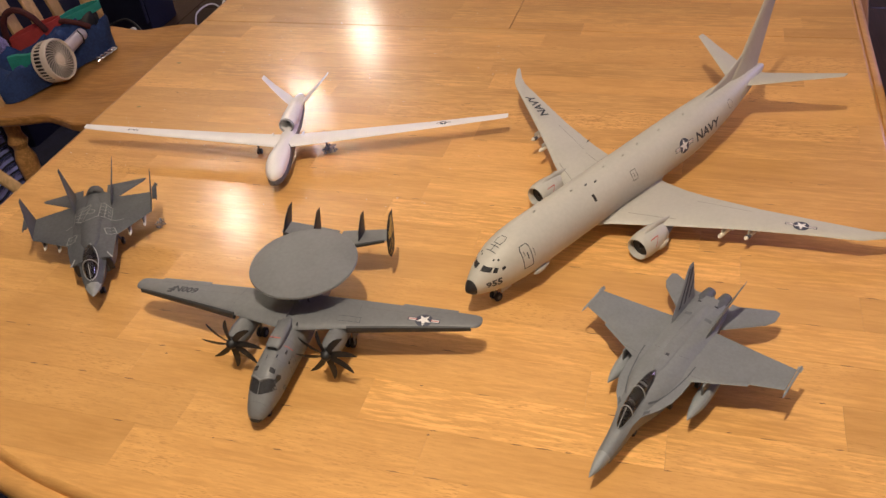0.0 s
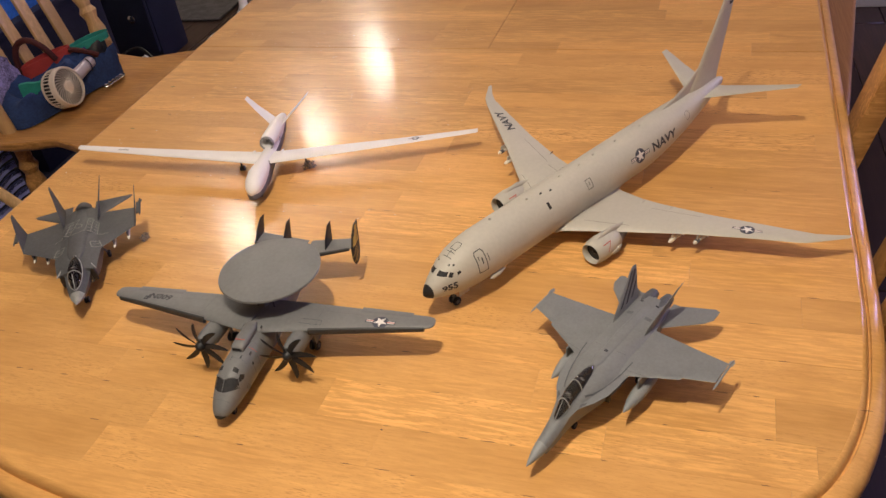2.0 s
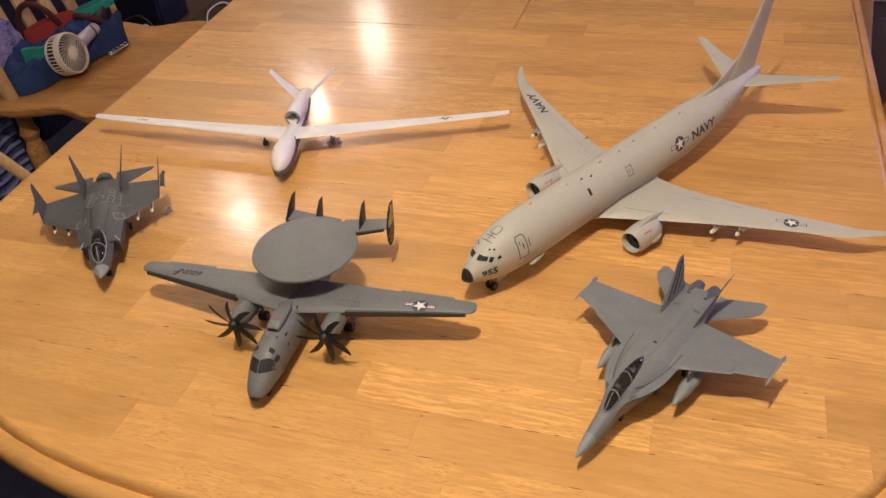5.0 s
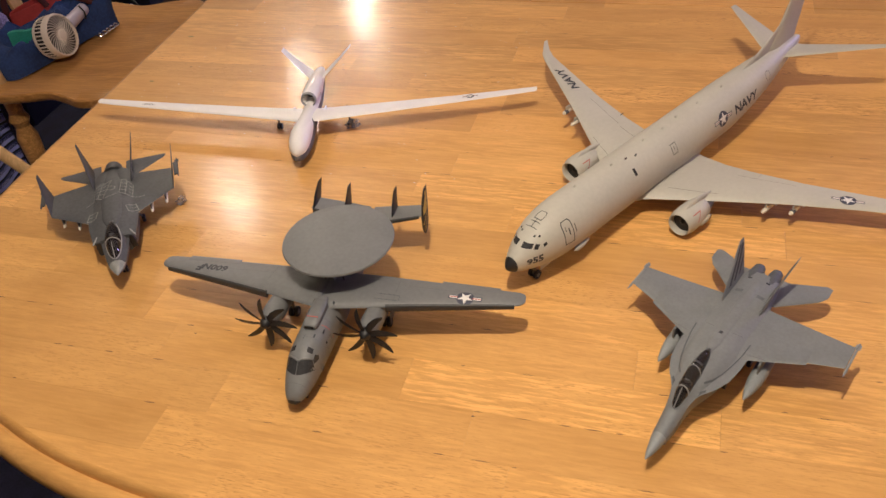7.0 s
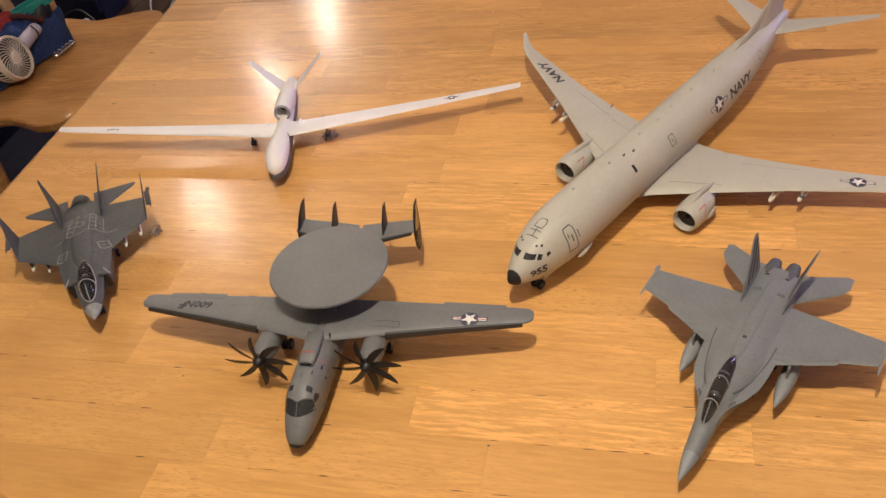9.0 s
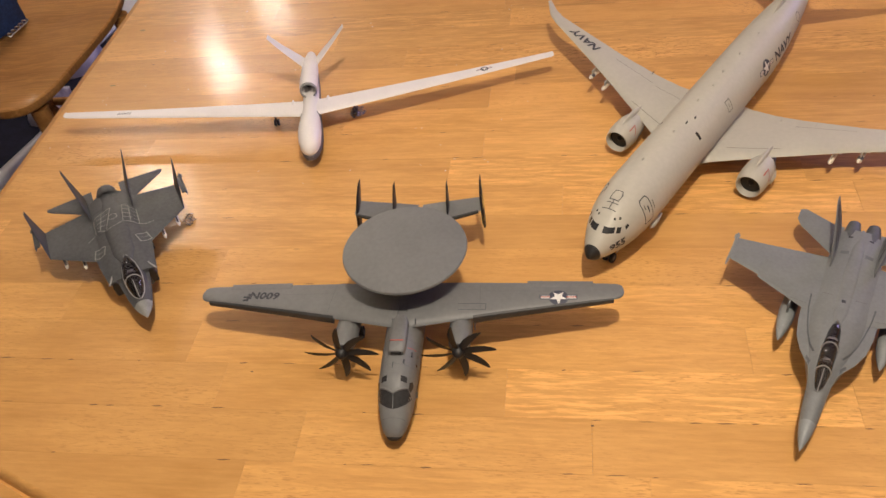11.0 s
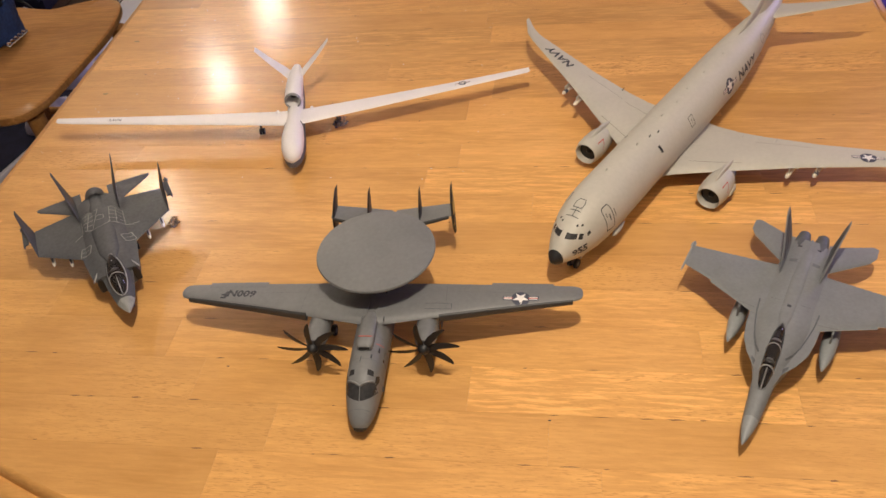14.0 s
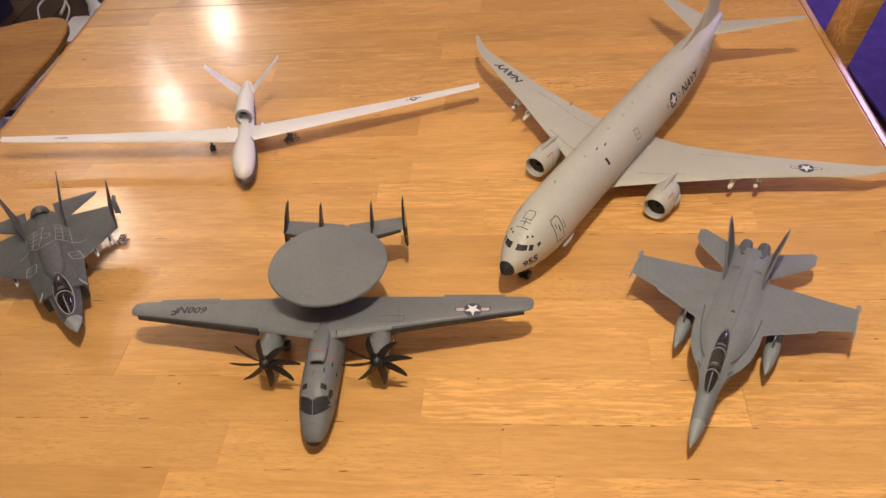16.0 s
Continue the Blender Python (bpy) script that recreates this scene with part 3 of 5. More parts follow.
def missile(parent, x, y, z, length, r, mat=MISSILE, label="small cream-coloured missile"):
    m = part("missile", mm_turned([(x, 0.2), (x - length * 0.06, r * 0.6), (x - length * 0.14, r), (x - length, r), (x - length * 1.01, r * 0.6)], 12, "x", (0, y, z)), mat, parent, label)
    part("tail_fins", merge(mm_block((length * 0.14, r * 4.2, 0.5), (x - length * 0.9, y, z)), mm_block((length * 0.14, 0.5, r * 4.2), (x - length * 0.9, y, z))), mat, m)
    return m


def airliner():
    a = thing("patrol_aircraft_model", "large pale grey twin-jet naval patrol aircraft scale model on the table", "model airplane", (0.068, 0.132, TOP), heading(-0.5489, -0.8360))
    rows = [(0, 0.6, 39, 0.6), (-1.2, 2.8, 39, 2.8), (-4, 5.4, 39.2, 5.6), (-9, 8.7, 40, 9.2), (-16, 12.4, 41.2, 13.2), (-24, 15.9, 42.4, 17.2), (-34, 19.6, 43.8, 21.4), (-46, 22.7, 45, 24.8), (-62, 25, 45.8, 27.1), (-80, 26, 46, 28)]
    rows += [(-80 - 26 * i, 26, 46, 28) for i in range(1, 11)]
    rows += [(-360, 25.2, 47, 27), (-390, 23, 49.5, 24.4), (-420, 20, 52.4, 21.4), (-450, 15.8, 56, 17.6), (-480, 11, 59.6, 13), (-500, 7.6, 62, 9.4), (-514, 4.6, 63.6, 6), (-519, 2.6, 64, 3.4)]
    rows = [(x, w, z - 3.5, h) for x, w, z, h in rows]
    body = part("fuselage", loft(rows, 40, 2.0), GREY_P8, a)
    part("radome", loft([(0.4, 0.6, 35.5, 0.6), (-1, 2.9, 35.5, 2.9), (-4, 5.7, 35.7, 5.9), (-7, 7.8, 36.2, 8.2), (-7.4, 7.3, 36.2, 7.7)], 28, 2.0), BLACK, a, "black nose tip")
    w = [(14, -172, -284, 26, 11), (26, -183, -281, 27, 11), (52, -201, -281, 29, 9), (78, -218, -284, 31.5, 7.5), (130, -252, -296, 36, 5.5), (187, -287, -314, 40.5, 4), (226, -311, -327, 43, 3), (240, -322, -336, 43.8, 2.4), (259, -347, -353, 45, 1.0)]
    w = [(y, p, q, z - 3, t) for y, p, q, z, t in w]
    def settled(rows, s):
        """The wings as they were glued: the port one lower than the starboard one."""
        return [(y - s * 0.0095 * p, p + s * 0.0095 * y, q + s * 0.0095 * y, z - s * 0.028 * y, t) for y, p, q, z, t in rows]
    port = [(14, -172, -284, 23, 11), (26, -183, -281, 23.6, 11), (52, -201, -281, 25, 9), (78, -218, -284, 27, 7.5), (130, -252, -296, 30, 5.5), (187, -285, -314, 33, 4), (222, -304, -326, 34.4, 3), (230, -309.5, -329, 34.5, 2.6), (245, -328, -340, 34.2, 1.8), (257, -344, -350, 33.8, 1.0)]
    wings = [part("wing", wing(settled(port, 1), 1), GREY_P8, a), part("wing", wing(settled(w, -1), -1), GREY_P8, a)]
    part("wing_fairing", loft([(-168, 2, 21, 2), (-180, 20, 22, 8), (-215, 25, 21, 9), (-265, 25, 21, 9), (-300, 16, 24, 7), (-318, 2, 27, 2)], 24), GREY_P8, a)
    for i, s in enumerate((1, -1)):
        jet_engine(a, s, -172, 68 + s * 1.6, 18.5 - s * 1.9, 12.4, 56, GREY_P8)
        for yy, xx in ((92, -262), (60, -256)):
            part("flap_fairing", loft([(xx, 0.4, 20 + yy * (0.07 - s * 0.028), 0.4), (xx - 8, 1.6, 20 + yy * (0.07 - s * 0.028), 2.2), (xx - 18, 1.4, 21 + yy * (0.07 - s * 0.028), 1.9), (xx - 23, 0.3, 22 + yy * (0.07 - s * 0.028), 0.4)], 10, y0=s * yy), GREY_P8, wings[i])
        for yy, xx in ((120, -232), (142, -244)):
            part("pylon", mm_block((16, 1.4, 6), (xx - 20, s * yy, (21 if s > 0 else 31.4) + (yy - 120) * 0.06), 0.4), GREY_P8, wings[i])
            store = missile(wings[i], xx - 6, s * yy, (17.1 if s > 0 else 27.4) + (yy - 120) * 0.06, 24, 2.3)
            if yy == 142:
                part("band", mm_turned([(xx - 10, 2.2), (xx - 10.2, 2.5), (xx - 15, 2.5), (xx - 15.2, 2.2)], 14, "x", (0, s * yy, (17.1 if s > 0 else 27.4) + 1.32)), GREY_BELLY, store, "dark grey band")
        for yy, lx in (((84, -283), (104, -287)) if s < 0 else ()):
            part("static_wick", mm_rod((lx, s * yy, 30 - s * 2.6), (lx - 5, s * yy, 31 - s * 2.6), 0.5, 5), INK, wings[i])
    both("tailplane", [(4, -458, -505, 59, 5), (14, -465, -506, 60, 4.4), (60, -500, -523, 66, 2.8), (97, -528, -539, 70.5, 1.4)], GREY_P8, a)
    fin = part("tail_fin", wing([(62, -440, -506, 0, 6.5), (74, -448, -507, 0, 6), (100, -466, -514, 0, 5), (140, -492, -526, 0, 3.8), (170, -511, -535, 0, 2.6), (174, -517, -536, 0, 1.6)], 1, True), GREY_P8, a)
    part("dorsal_fillet", wing([(62, -372, -470, 0, 1.8), (69, -385, -470, 0, 2.6), (76, -412, -470, 0, 3), (85, -440, -470, 0, 3), (96, -462, -472, 0, 2)], 1, True), GREY_P8, a)
    lay("fin_band", [(box2(-530, 158, -521, 162), 0, 0)], INK, a, fin, lambda u, v: ((u, 60, v), (0, -1, 0)), "dark tail badge bar")
    # nose gear and main gear
    for y in (-3.2, 3.2):
        wheel(a, (-38, y, 4.8), 4.8, 3.2)
        for side in (1, -1):
            wheel(a, (-262, side * 39 + y * 1.3, 7.6), 7.6, 5.0)
    part("sensor_blister", loft([(-70, 0.5, 24, 0.5), (-74, 2.2, 24, 2.6), (-83, 2.4, 24.4, 2.8), (-92, 0.6, 25, 0.8)], 14, y0=22.2), GREY_P8, a)
    part("nose_leg", mm_rod((-38, 0, 4), (-36, 0, 24), 1.6), METAL, a)
    part("nose_gear_door", mm_block((14, 0.8, 9), (-47, 6, 15), 0.3), GREY_P8, a)
    for s in (1, -1):
        part("main_leg", mm_rod((-262, s * 39, 7), (-258, s * 40, 24 - s * 2), 2.0), METAL, a)
    # windscreen panes, two brow windows a side
    for s in (1, -1):
        for poly in ([(2.6, 51.4), (11.2, 50.2), (10.5, 53.6), (2.2, 54.9)], [(12.3, 49.6), (14.8, 48.6), (14.2, 52.4), (11.6, 53.4)]):
            lay("cockpit_window", [([poly], 0, 0)], GLASS_BLACK, a, body, lambda u, v, s=s: ((60, s * u, v), (-1, 0, 0)), "dark flight-deck pane")
        lay("cockpit_window", [([[(-1.8, -1.6), (2.4, -0.6), (2.0, 2.0), (-1.2, 1.6)]], 0, 0)], GLASS_BLACK, a, body, round_body(-34.5, 57, 40, 21, s), "dark flight-deck pane")
        for cx, ang in ((-31, 24), (-34, 33)):
            lay("brow_window", [(disc(1.15, 12), 0, 0)], GLASS_BLACK, a, body, round_body(cx, ang, 41.5, 22, s))
        door = [(-5.5, -13), (5.5, -13), (5.5, 9), (3.8, 12.5), (-3.8, 12.5), (-5.5, 9)]
        lay("entry_door", [(stroke(door, 0.95, True) + stroke([(1, -3), (1, 3)], 1.3) + stroke([(-2.5, 2), (-2.5, 6)], 0.8) + stroke([(9, -4), (9, 4)], 0.8), 0, 0)], INK, a, body, round_body(-61, 66, 42.5, 27, s), "outlined entry door")
        hatch = [(-4, -6), (4, -6), (4, 6), (-4, 6)]
        lay("overwing_hatch", [(stroke(hatch, 0.7, True) + stroke([(0, -2), (0, 2)], 0.8), 0, 0)], INK, a, body, round_body(-229, 62, 46, 27, s), "outlined hatch")
        lay("aft_badge", [(stroke([(5 * math.cos(k), 6 * math.sin(k)) for k in [j * 0.7 for j in range(9)]], 0.5, True), 0, 0)], INK, a, body, round_body(-418, 72, 52, 21, s))
        lay("side_window", [(box2(-1.8, -4, 1.8, 4), 0, 0)], GLASS_BLACK, a, body, round_body(-166, 46, 42.5, 27, s), "dark observer window")
    lay("lettering", [(wide(lettering("NAVY", 15.5, 0.03), 1.16), 0, 0)], INK, a, body, round_body(-364, 74, 43, 26.5, 1), "dark stencilled word NAVY")
    lay("lettering", [(lettering("955", 10.5, 0.04), 0, 0)], INK, a, body, round_body(-23, 88, 38.5, 18, 1), "dark stencilled number 955")
    lay("insignia", insignia(8.2), INSIGNIA_PALE, a, body, round_body(-317, 70, 42.5, 27, 1), "roundel with star and bars")
    lay("insignia", insignia(7.2), INSIGNIA_PALE, wings[0], wings[0], from_above(-291, 178, -90 + 20), "roundel with star and bars")
    lay("lettering", [(wide(lettering("NAVY", 14.5, 0.03), 1.22), 0, 0)], INK, wings[1], wings[1], from_above(-299, -175, -90 - 24), "dark stencilled word NAVY")
    walk_way = stroke([(8, -3), (8, 3), (4, 4.5), (-2, 4), (-2, -4), (4, -4.5)], 0.7, True) + stroke([(-2, 0), (-11, 0)], 0.7) + stroke([(-5, -5), (-5, 5)], 0.7) + stroke([(-11, -6), (-11, 6)], 0.7)
    lay("antenna_outline", [(walk_way, 0, 0)], INK, a, body, lambda u, v: ((-47 - u, v - 1, 150), (0, 0, -1)), "thin dark outline of an antenna patch")
    for i, (x, y) in enumerate(((-150, 2), (-168, 6), (-180, 9), (-205, 0), (-235, 2), (-262, 0), (-300, 1), (-345, 2), (-100, -3))):
        part("blade_antenna", mm_block((3.0, 0.6, 2.4), (x, y, 42.5 + math.sqrt(max(0, 1 - (y / 26) ** 2)) * 28 + 0.6), 0.2), INK if i in (1, 2) else GREY_P8, a)
    lay("panel_line", [(stroke([(-205, 34), (-226, 78)], 0.6) + stroke([(-268, 76), (-285, 128)], 0.5), 0, 0)], PANEL_TAN, wings[0], wings[0], lambda u, v: ((u, v, 150), (0, 0, -1)))
    lay("panel_line", [(stroke([(-205, -34), (-226, -78)], 0.6) + stroke([(-258, -40), (-264, -70)], 0.6) + stroke([(-268, -76), (-285, -128)], 0.5), 0, 0)], PANEL_TAN, wings[1], wings[1], lambda u, v: ((u, v, 150), (0, 0, -1)))
    return a


def propeller(parent, x, y, z, r, phase):
    hub = part("propeller", mm_turned([(x + 5.5, 0.4), (x + 5, 1.8), (x + 3.6, 3.6), (x + 1.2, 5.0), (x - 3, 5.4), (x - 4, 4.8)], 18, "x", (0, y, z)), BLACK, parent, "black eight-bladed propeller")
    for k in range(8):
        rings = []
        for d, chord, tw, sweep in ((2.5, 3.8, 30, 0), (7, 5.4, 24, -0.6), (14, 6.0, 18, -0.7), (21, 5.2, 14, 0.3), (26, 3.6, 12, 1.7), (r + 0.6, 1.4, 10, 3.2)):
            c, s = math.cos(radians(tw)), math.sin(radians(tw))
            rings.append([Vector((x + u * s * chord / 2 + v * c, u * c * chord / 2 + sweep - v * s, d)) for u, v in ((-1, 0), (0, 0.35), (1, 0), (0, -0.35))])
        bm = join_rings(bmesh.new(), rings)
        m = Matrix.Translation((0, y, z)) @ Matrix.Rotation(radians(phase + 45 * k), 4, "X")
        bmesh.ops.transform(bm, matrix=Matrix.Scale(MM, 4) @ m, verts=bm.verts)
        part("blade", bm, BLACK, hub)
    return hub


def radar_plane():
    a = thing("radar_aircraft_model", "grey twin-propeller radar aircraft scale model with a round dish on top", "model airplane", (-0.083, -0.031, TOP), heading(-0.014, -1))
    rows = [(0.6, 2.4, 16.6, 2), (0, 4.4, 16.8, 3.4), (-1.4, 6.2, 17.2, 4.8), (-4, 8.0, 18, 6.7), (-9, 10, 19.6, 9), (-15, 11.6, 21.2, 11.6), (-22, 13, 23.4, 14.6), (-28, 13.8, 25.4, 17), (-36, 14.4, 26.6, 18.4), (-60, 14.8, 27.2, 18.8), (-100, 14.8, 27.8, 18.8), (-135, 14.2, 29, 17.4), (-165, 12, 32, 13.8), (-190, 9, 35.6, 9.8), (-212, 5.4, 39, 5.6), (-222, 2, 40.5, 2)]
    body = part("fuselage", loft(rows, 32, 2.3), GREY_E2, a)
    part("nose_light", loft([(1.6, 2.4, 15.6, 1.2), (1.0, 4.2, 15.6, 2.2), (-1.2, 6.0, 15.6, 2.8), (-4, 6.4, 15.8, 3)], 18), BLACK, a, "black nose lamp")
    w = [(4, -82, -131, 44, 8), (46, -89, -130, 45, 7.4), (98, -98, -128, 46, 6), (150, -106, -126, 47, 4.6), (166, -108.2, -125.2, 47.2, 4.2), (170, -109.6, -124.4, 47.2, 3.6), (172.4, -111.8, -122.6, 47.2, 2.8), (173.4, -114.6, -119.8, 47.2, 1.8)]
    def settled(rows, s):
        """The glued wings droop a little from their plan; the starboard one also sits swept back."""
        sweep, droop, out = (1.5, 4.0, 0.9) if s > 0 else (5.4, 3.2, 2.7)
        return [(y + out * y / 173, p - sweep * y / 173, q - sweep * y / 173, z - droop * y / 173, t) for y, p, q, z, t in rows]
    wings = [part("wing", wing(settled(w, s), s), GREY_E2, a) for s in (1, -1)]
    for i, s in enumerate((1, -1)):
        part("deicer_boot", wing(settled([(56, -88.8, -95.5, 43.9, 9.6), (98, -96.1, -102, 44.6, 8.4), (150, -104.2, -109.5, 45.7, 6.8), (165, -106.4, -111, 46.1, 5.6)], s), s), GREY_E2_DARK, wings[i], "dark leading-edge strip")
        part("aileron", wing(settled([(98, -122, -130.4, 46, 2.6), (150, -119, -128.2, 47, 2.2)], s), s), GREY_E2, wings[i])
        nac = part("nacelle", loft([(-66, 5.6, 38.4, 5.8), (-70, 8, 37.2, 8.4), (-80, 9.4, 35.4, 10), (-100, 9, 33.4, 9.6), (-116, 7, 34, 7), (-126, 4, 36, 4), (-130, 1, 38, 1.2)], 24, y0=s * 46), GREY_E2, a)
        part("intake", loft([(-69, 4.2, 31, 2.6), (-74, 4.8, 31, 3.2), (-92, 3, 31, 2)], 16, y0=s * 46), BLACK, nac)
        part("exhaust", mm_turned([(-108, 3.4), (-126, 3.6), (-130, 3.0)], 14, "x", (0, s * 58, 36)), METAL, nac)
        propeller(nac, -62, s * 46, 38.4, 28.6, 12 if s > 0 else 3)
        for d in (-2.6, 2.6):
            wheel(a, (-112, s * 46 + d, 5.2), 5.2, 3.2)
        part("main_leg", mm_rod((-112, s * 46, 5), (-112, s * 46, 30), 1.5), METAL, a)
        part("gear_door", mm_block((18, 0.7, 12), (-110, s * 55, 24), 0.2), GREY_E2, a)
    for d in (-1.8, 1.8):
        wheel(a, (-19, d, 3.6), 3.6, 2.4)
    part("nose_leg", mm_rod((-19, 0, 3), (-23, 0, 14), 1.3), METAL, a)
    part("cooling_scoop", loft([(-54, 5.4, 47.5, 2.6), (-56, 6.6, 48, 3.6), (-66, 7, 48.4, 4.4), (-84, 6.6, 48.6, 4.4), (-92, 3, 48, 2)], 20, 3), GREY_E2, a)
    part("scoop_mouth", mm_block((1, 8.4, 2.4), (-53.8, 0, 48.2), 0.3), BLACK, a)
    part("scoop_stripe", mm_block((0.9, 10.5, 0.3), (-63, 0, 52.6)), DECAL_RED, a)
    dish = part("radar_dish", mm_turned([(67.2, 5), (68.2, 30), (70, 46), (71.8, 50.6), (73.2, 51.3), (74.6, 50.6), (76.2, 44), (77.6, 28), (78.2, 6), (78.3, 0.4)], 72, "z", (-142, 0, 0)), GREY_E2, a, "large round grey radar dish")
    part("dish_pylon", loft([(-116, 1, 57, 12), (-124, 3.6, 57, 13), (-146, 4.2, 57, 13), (-162, 1, 57, 12)], 14), GREY_E2, dish)
    for s in (1, -1):
        part("dish_strut", mm_rod((-118, s * 9, 46), (-126, s * 4, 67), 0.8), GREY_E2_DARK, dish)
        part("dish_strut", mm_rod((-156, s * 9, 44), (-148, s * 4, 67), 0.8), GREY_E2_DARK, dish)
    both("tailplane", [(2, -203, -233, 42, 4), (24, -206, -232, 46, 3.4), (57, -211, -230.5, 51.5, 2.4)], GREY_E2, a)
    for s in (1, -1):
        part("tailplane_boot", wing([(4, -201.4, -206.4, 41.6, 5.8), (24, -204.4, -209.4, 45.2, 5.2), (55, -209.4, -213.4, 50.7, 4.2)], s), GREY_E2_DARK, a)
        f = part("outer_fin", wing([(z, p - 3, q - 3, y + (0.5 if s > 0 else -2.5), t * 1.5) for z, p, q, y, t in ((31, -208, -220, 58.5, 1.6), (38, -205, -226, 58, 2.4), (51, -207, -230, 57.5, 2.6), (63, -216, -234, 56.5, 2), (70, -226, -237, 56, 1.2))], s, True), BLACK, a, "black fin with a yellow patch" if s > 0 else "black fin")
        part("inner_fin", wing([(z, p - 3, q - 3, y + 2.5 * s, t) for z, p, q, y, t in ((45, -206, -228, 24.5, 2.4), (57, -212, -231, 24.2, 2), (68, -224, -234, 24, 1.2))], s, True), BLACK, a, "black fin")
        if s > 0:
            lay("fin_flash", [([[(-207, 52), (-229, 52), (-233, 66), (-234.5, 72), (-225, 72), (-215, 64)]], 0, 0), (stroke([(-212, 56), (-226, 66)], 1.4) + stroke([(-222, 54), (-229, 60)], 1.2), 1, 1)], [DECAL_YELLOW, BLACK], f, f, lambda u, v: ((u, 90, v), (0, -1, 0)), "yellow tail marking")
            lay("fin_streaks", [(stroke([(-210, 36), (-222, 46)], 0.8) + stroke([(-206, 40), (-220, 50)], 0.8) + stroke([(-214, 35), (-224, 42)], 0.7), 0, 0)], DECAL_YELLOW, f, f, lambda u, v: ((u, 90, v), (0, -1, 0)))
    for s in (1, -1):
        lay("windscreen", [([[(-14.2, 0.3), (-15, 4), (-17.4, 8), (-20.4, 10.8), (-24.4, 12.8), (-28.4, 10.8), (-26.4, 7), (-23.4, 0.3)]], 0, 0)], GLASS_BLACK, a, body, lambda u, v, s=s: ((u, s * v, 120), (0, 0, -1)), "dark windscreen pane")
        lay("side_window", [([[(-26.6, 34.2), (-28.6, 37), (-33.4, 38.4), (-36, 35.4), (-33.6, 33.2)]], 0, 0)], GLASS_BLACK, a, body, lambda u, v, s=s: ((u, s * 90, v), (0, -s, 0)), "dark side pane")
        lay("eyebrow_window", [(box2(-2.2, -2.2, 2.2, 2.2), 0, 0)], GLASS_BLACK, a, body, lambda u, v, s=s: ((-34 + u, s * (7.4 + v), 120), (0, 0, -1)))
        lay("round_window", [(disc(1.5, 12), 0, 0)], GLASS_BLACK, a, body, round_body(-52, 66, 28, 16, s))
    def skin(x, y):
        for (x0, w0, z0, h0), (x1, w1, z1, h1) in zip(rows, rows[1:]):
            if x1 <= x <= x0:
                t = (x - x0) / (x1 - x0)
                w, z, h = w0 + t * (w1 - w0), z0 + t * (z1 - z0), h0 + t * (h1 - h0)
                return Vector((x, y, z + h * max(0, 1 - abs(y / w) ** 2.3) ** (1 / 2.3)))
    part("windscreen_brow", tube([skin(-23.8 - abs(y) * 0.45, y) * MM for y in (-10, -8, -6, -4, -2, 0, 2, 4, 6, 8, 10)], 0.95 * MM, 8), GREY_E2, a)
    part("windscreen_post", tube([skin(-14 - k, 0) * MM for k in range(10)], 0.16 * MM, 6), GREY_E2, a)
    for x in (-9, -46, -70):
        lay("panel_seam", [(stroke([(x, -12), (x, 0), (x, 12)], 0.35), 0, 0)], GREY_FAINT, a, body, lambda u, v: ((u, v, 120), (0, 0, -1)))
    lay("crew_door", [(stroke([(-5, -7), (5, -7), (5, 7), (-5, 7)], 0.4, True) + stroke([(2, -1), (2, 2)], 0.6), 0, 0)], GREY_LINE, a, body, round_body(-56, 84, 27, 17, 1), "outlined crew door")
    for i, s in enumerate((1, -1)):
        lay("wing_fold", [(stroke([(-94, s * 62), (-131, s * 60)], 0.4) + stroke([(-119, s * 66), (-117, s * 140)], 0.35), 0, 0)], GREY_FAINT, wings[i], wings[i], lambda u, v: ((u, v, 150), (0, 0, -1)))
    part("step_antenna", mm_block((3.6, 0.8, 2.6), (-57, 11, 41.6), 0.2), INK, a)
    part("grab_ring", tube([Vector((-34 + 2.2 * math.cos(k * 0.9), 14.6, 22 + 2.2 * math.sin(k * 0.9))) * MM for k in range(8)], 0.4 * MM, 5), METAL, a)
    lay("stencil", [(stroke([(0, 0), (2.6, 0)], 1.2), 0, 0)], INK, a, body, lambda u, v: ((-50 + u, 6 + v, 120), (0, 0, -1)))
    lay("stencil", [(stroke([(0, 0), (5, 0)], 0.5), 0, 0)], INK, a, body, lambda u, v: ((-48 + u, -2 + v, 120), (0, 0, -1)))
    lay("insignia", insignia(7.2), INSIGNIA_MATS, wings[0], wings[0], from_above(-110.5, 123, -90), "roundel with star and red-striped bars")
    code = [[(x - 3, y) for x, y in poly] for poly in lettering("600N", 11.5, 0.035)] + [[(x + 12.0, y + 2.2) for x, y in poly] for poly in lettering("F", 11.5, 0.035)]
    lay("lettering", [(code, 0, 0)], INK, wings[1], wings[1], from_above(-118, -123, -90 - 3), "dark stencilled code 600NF")
    lay("warning_line", [(stroke([(-62, 7.5), (-64, 14.4)], 0.6), 0, 0)], DECAL_RED, a, body, lambda u, v: ((u, v, 120), (0, 0, -1)), "thin red line")
    for y in (-6, 12):
        part("blade_antenna", mm_block((3, 0.6, 2.6), (-84, y, 50.5), 0.2), INK, a)
    lay("panel_line", [(stroke([(-98, 44), (-98, 66), (-104, 66), (-104, 44)], 0.35), 0, 0)], INK, wings[0], wings[0], lambda u, v: ((u, v, 150), (0, 0, -1)))
    return a


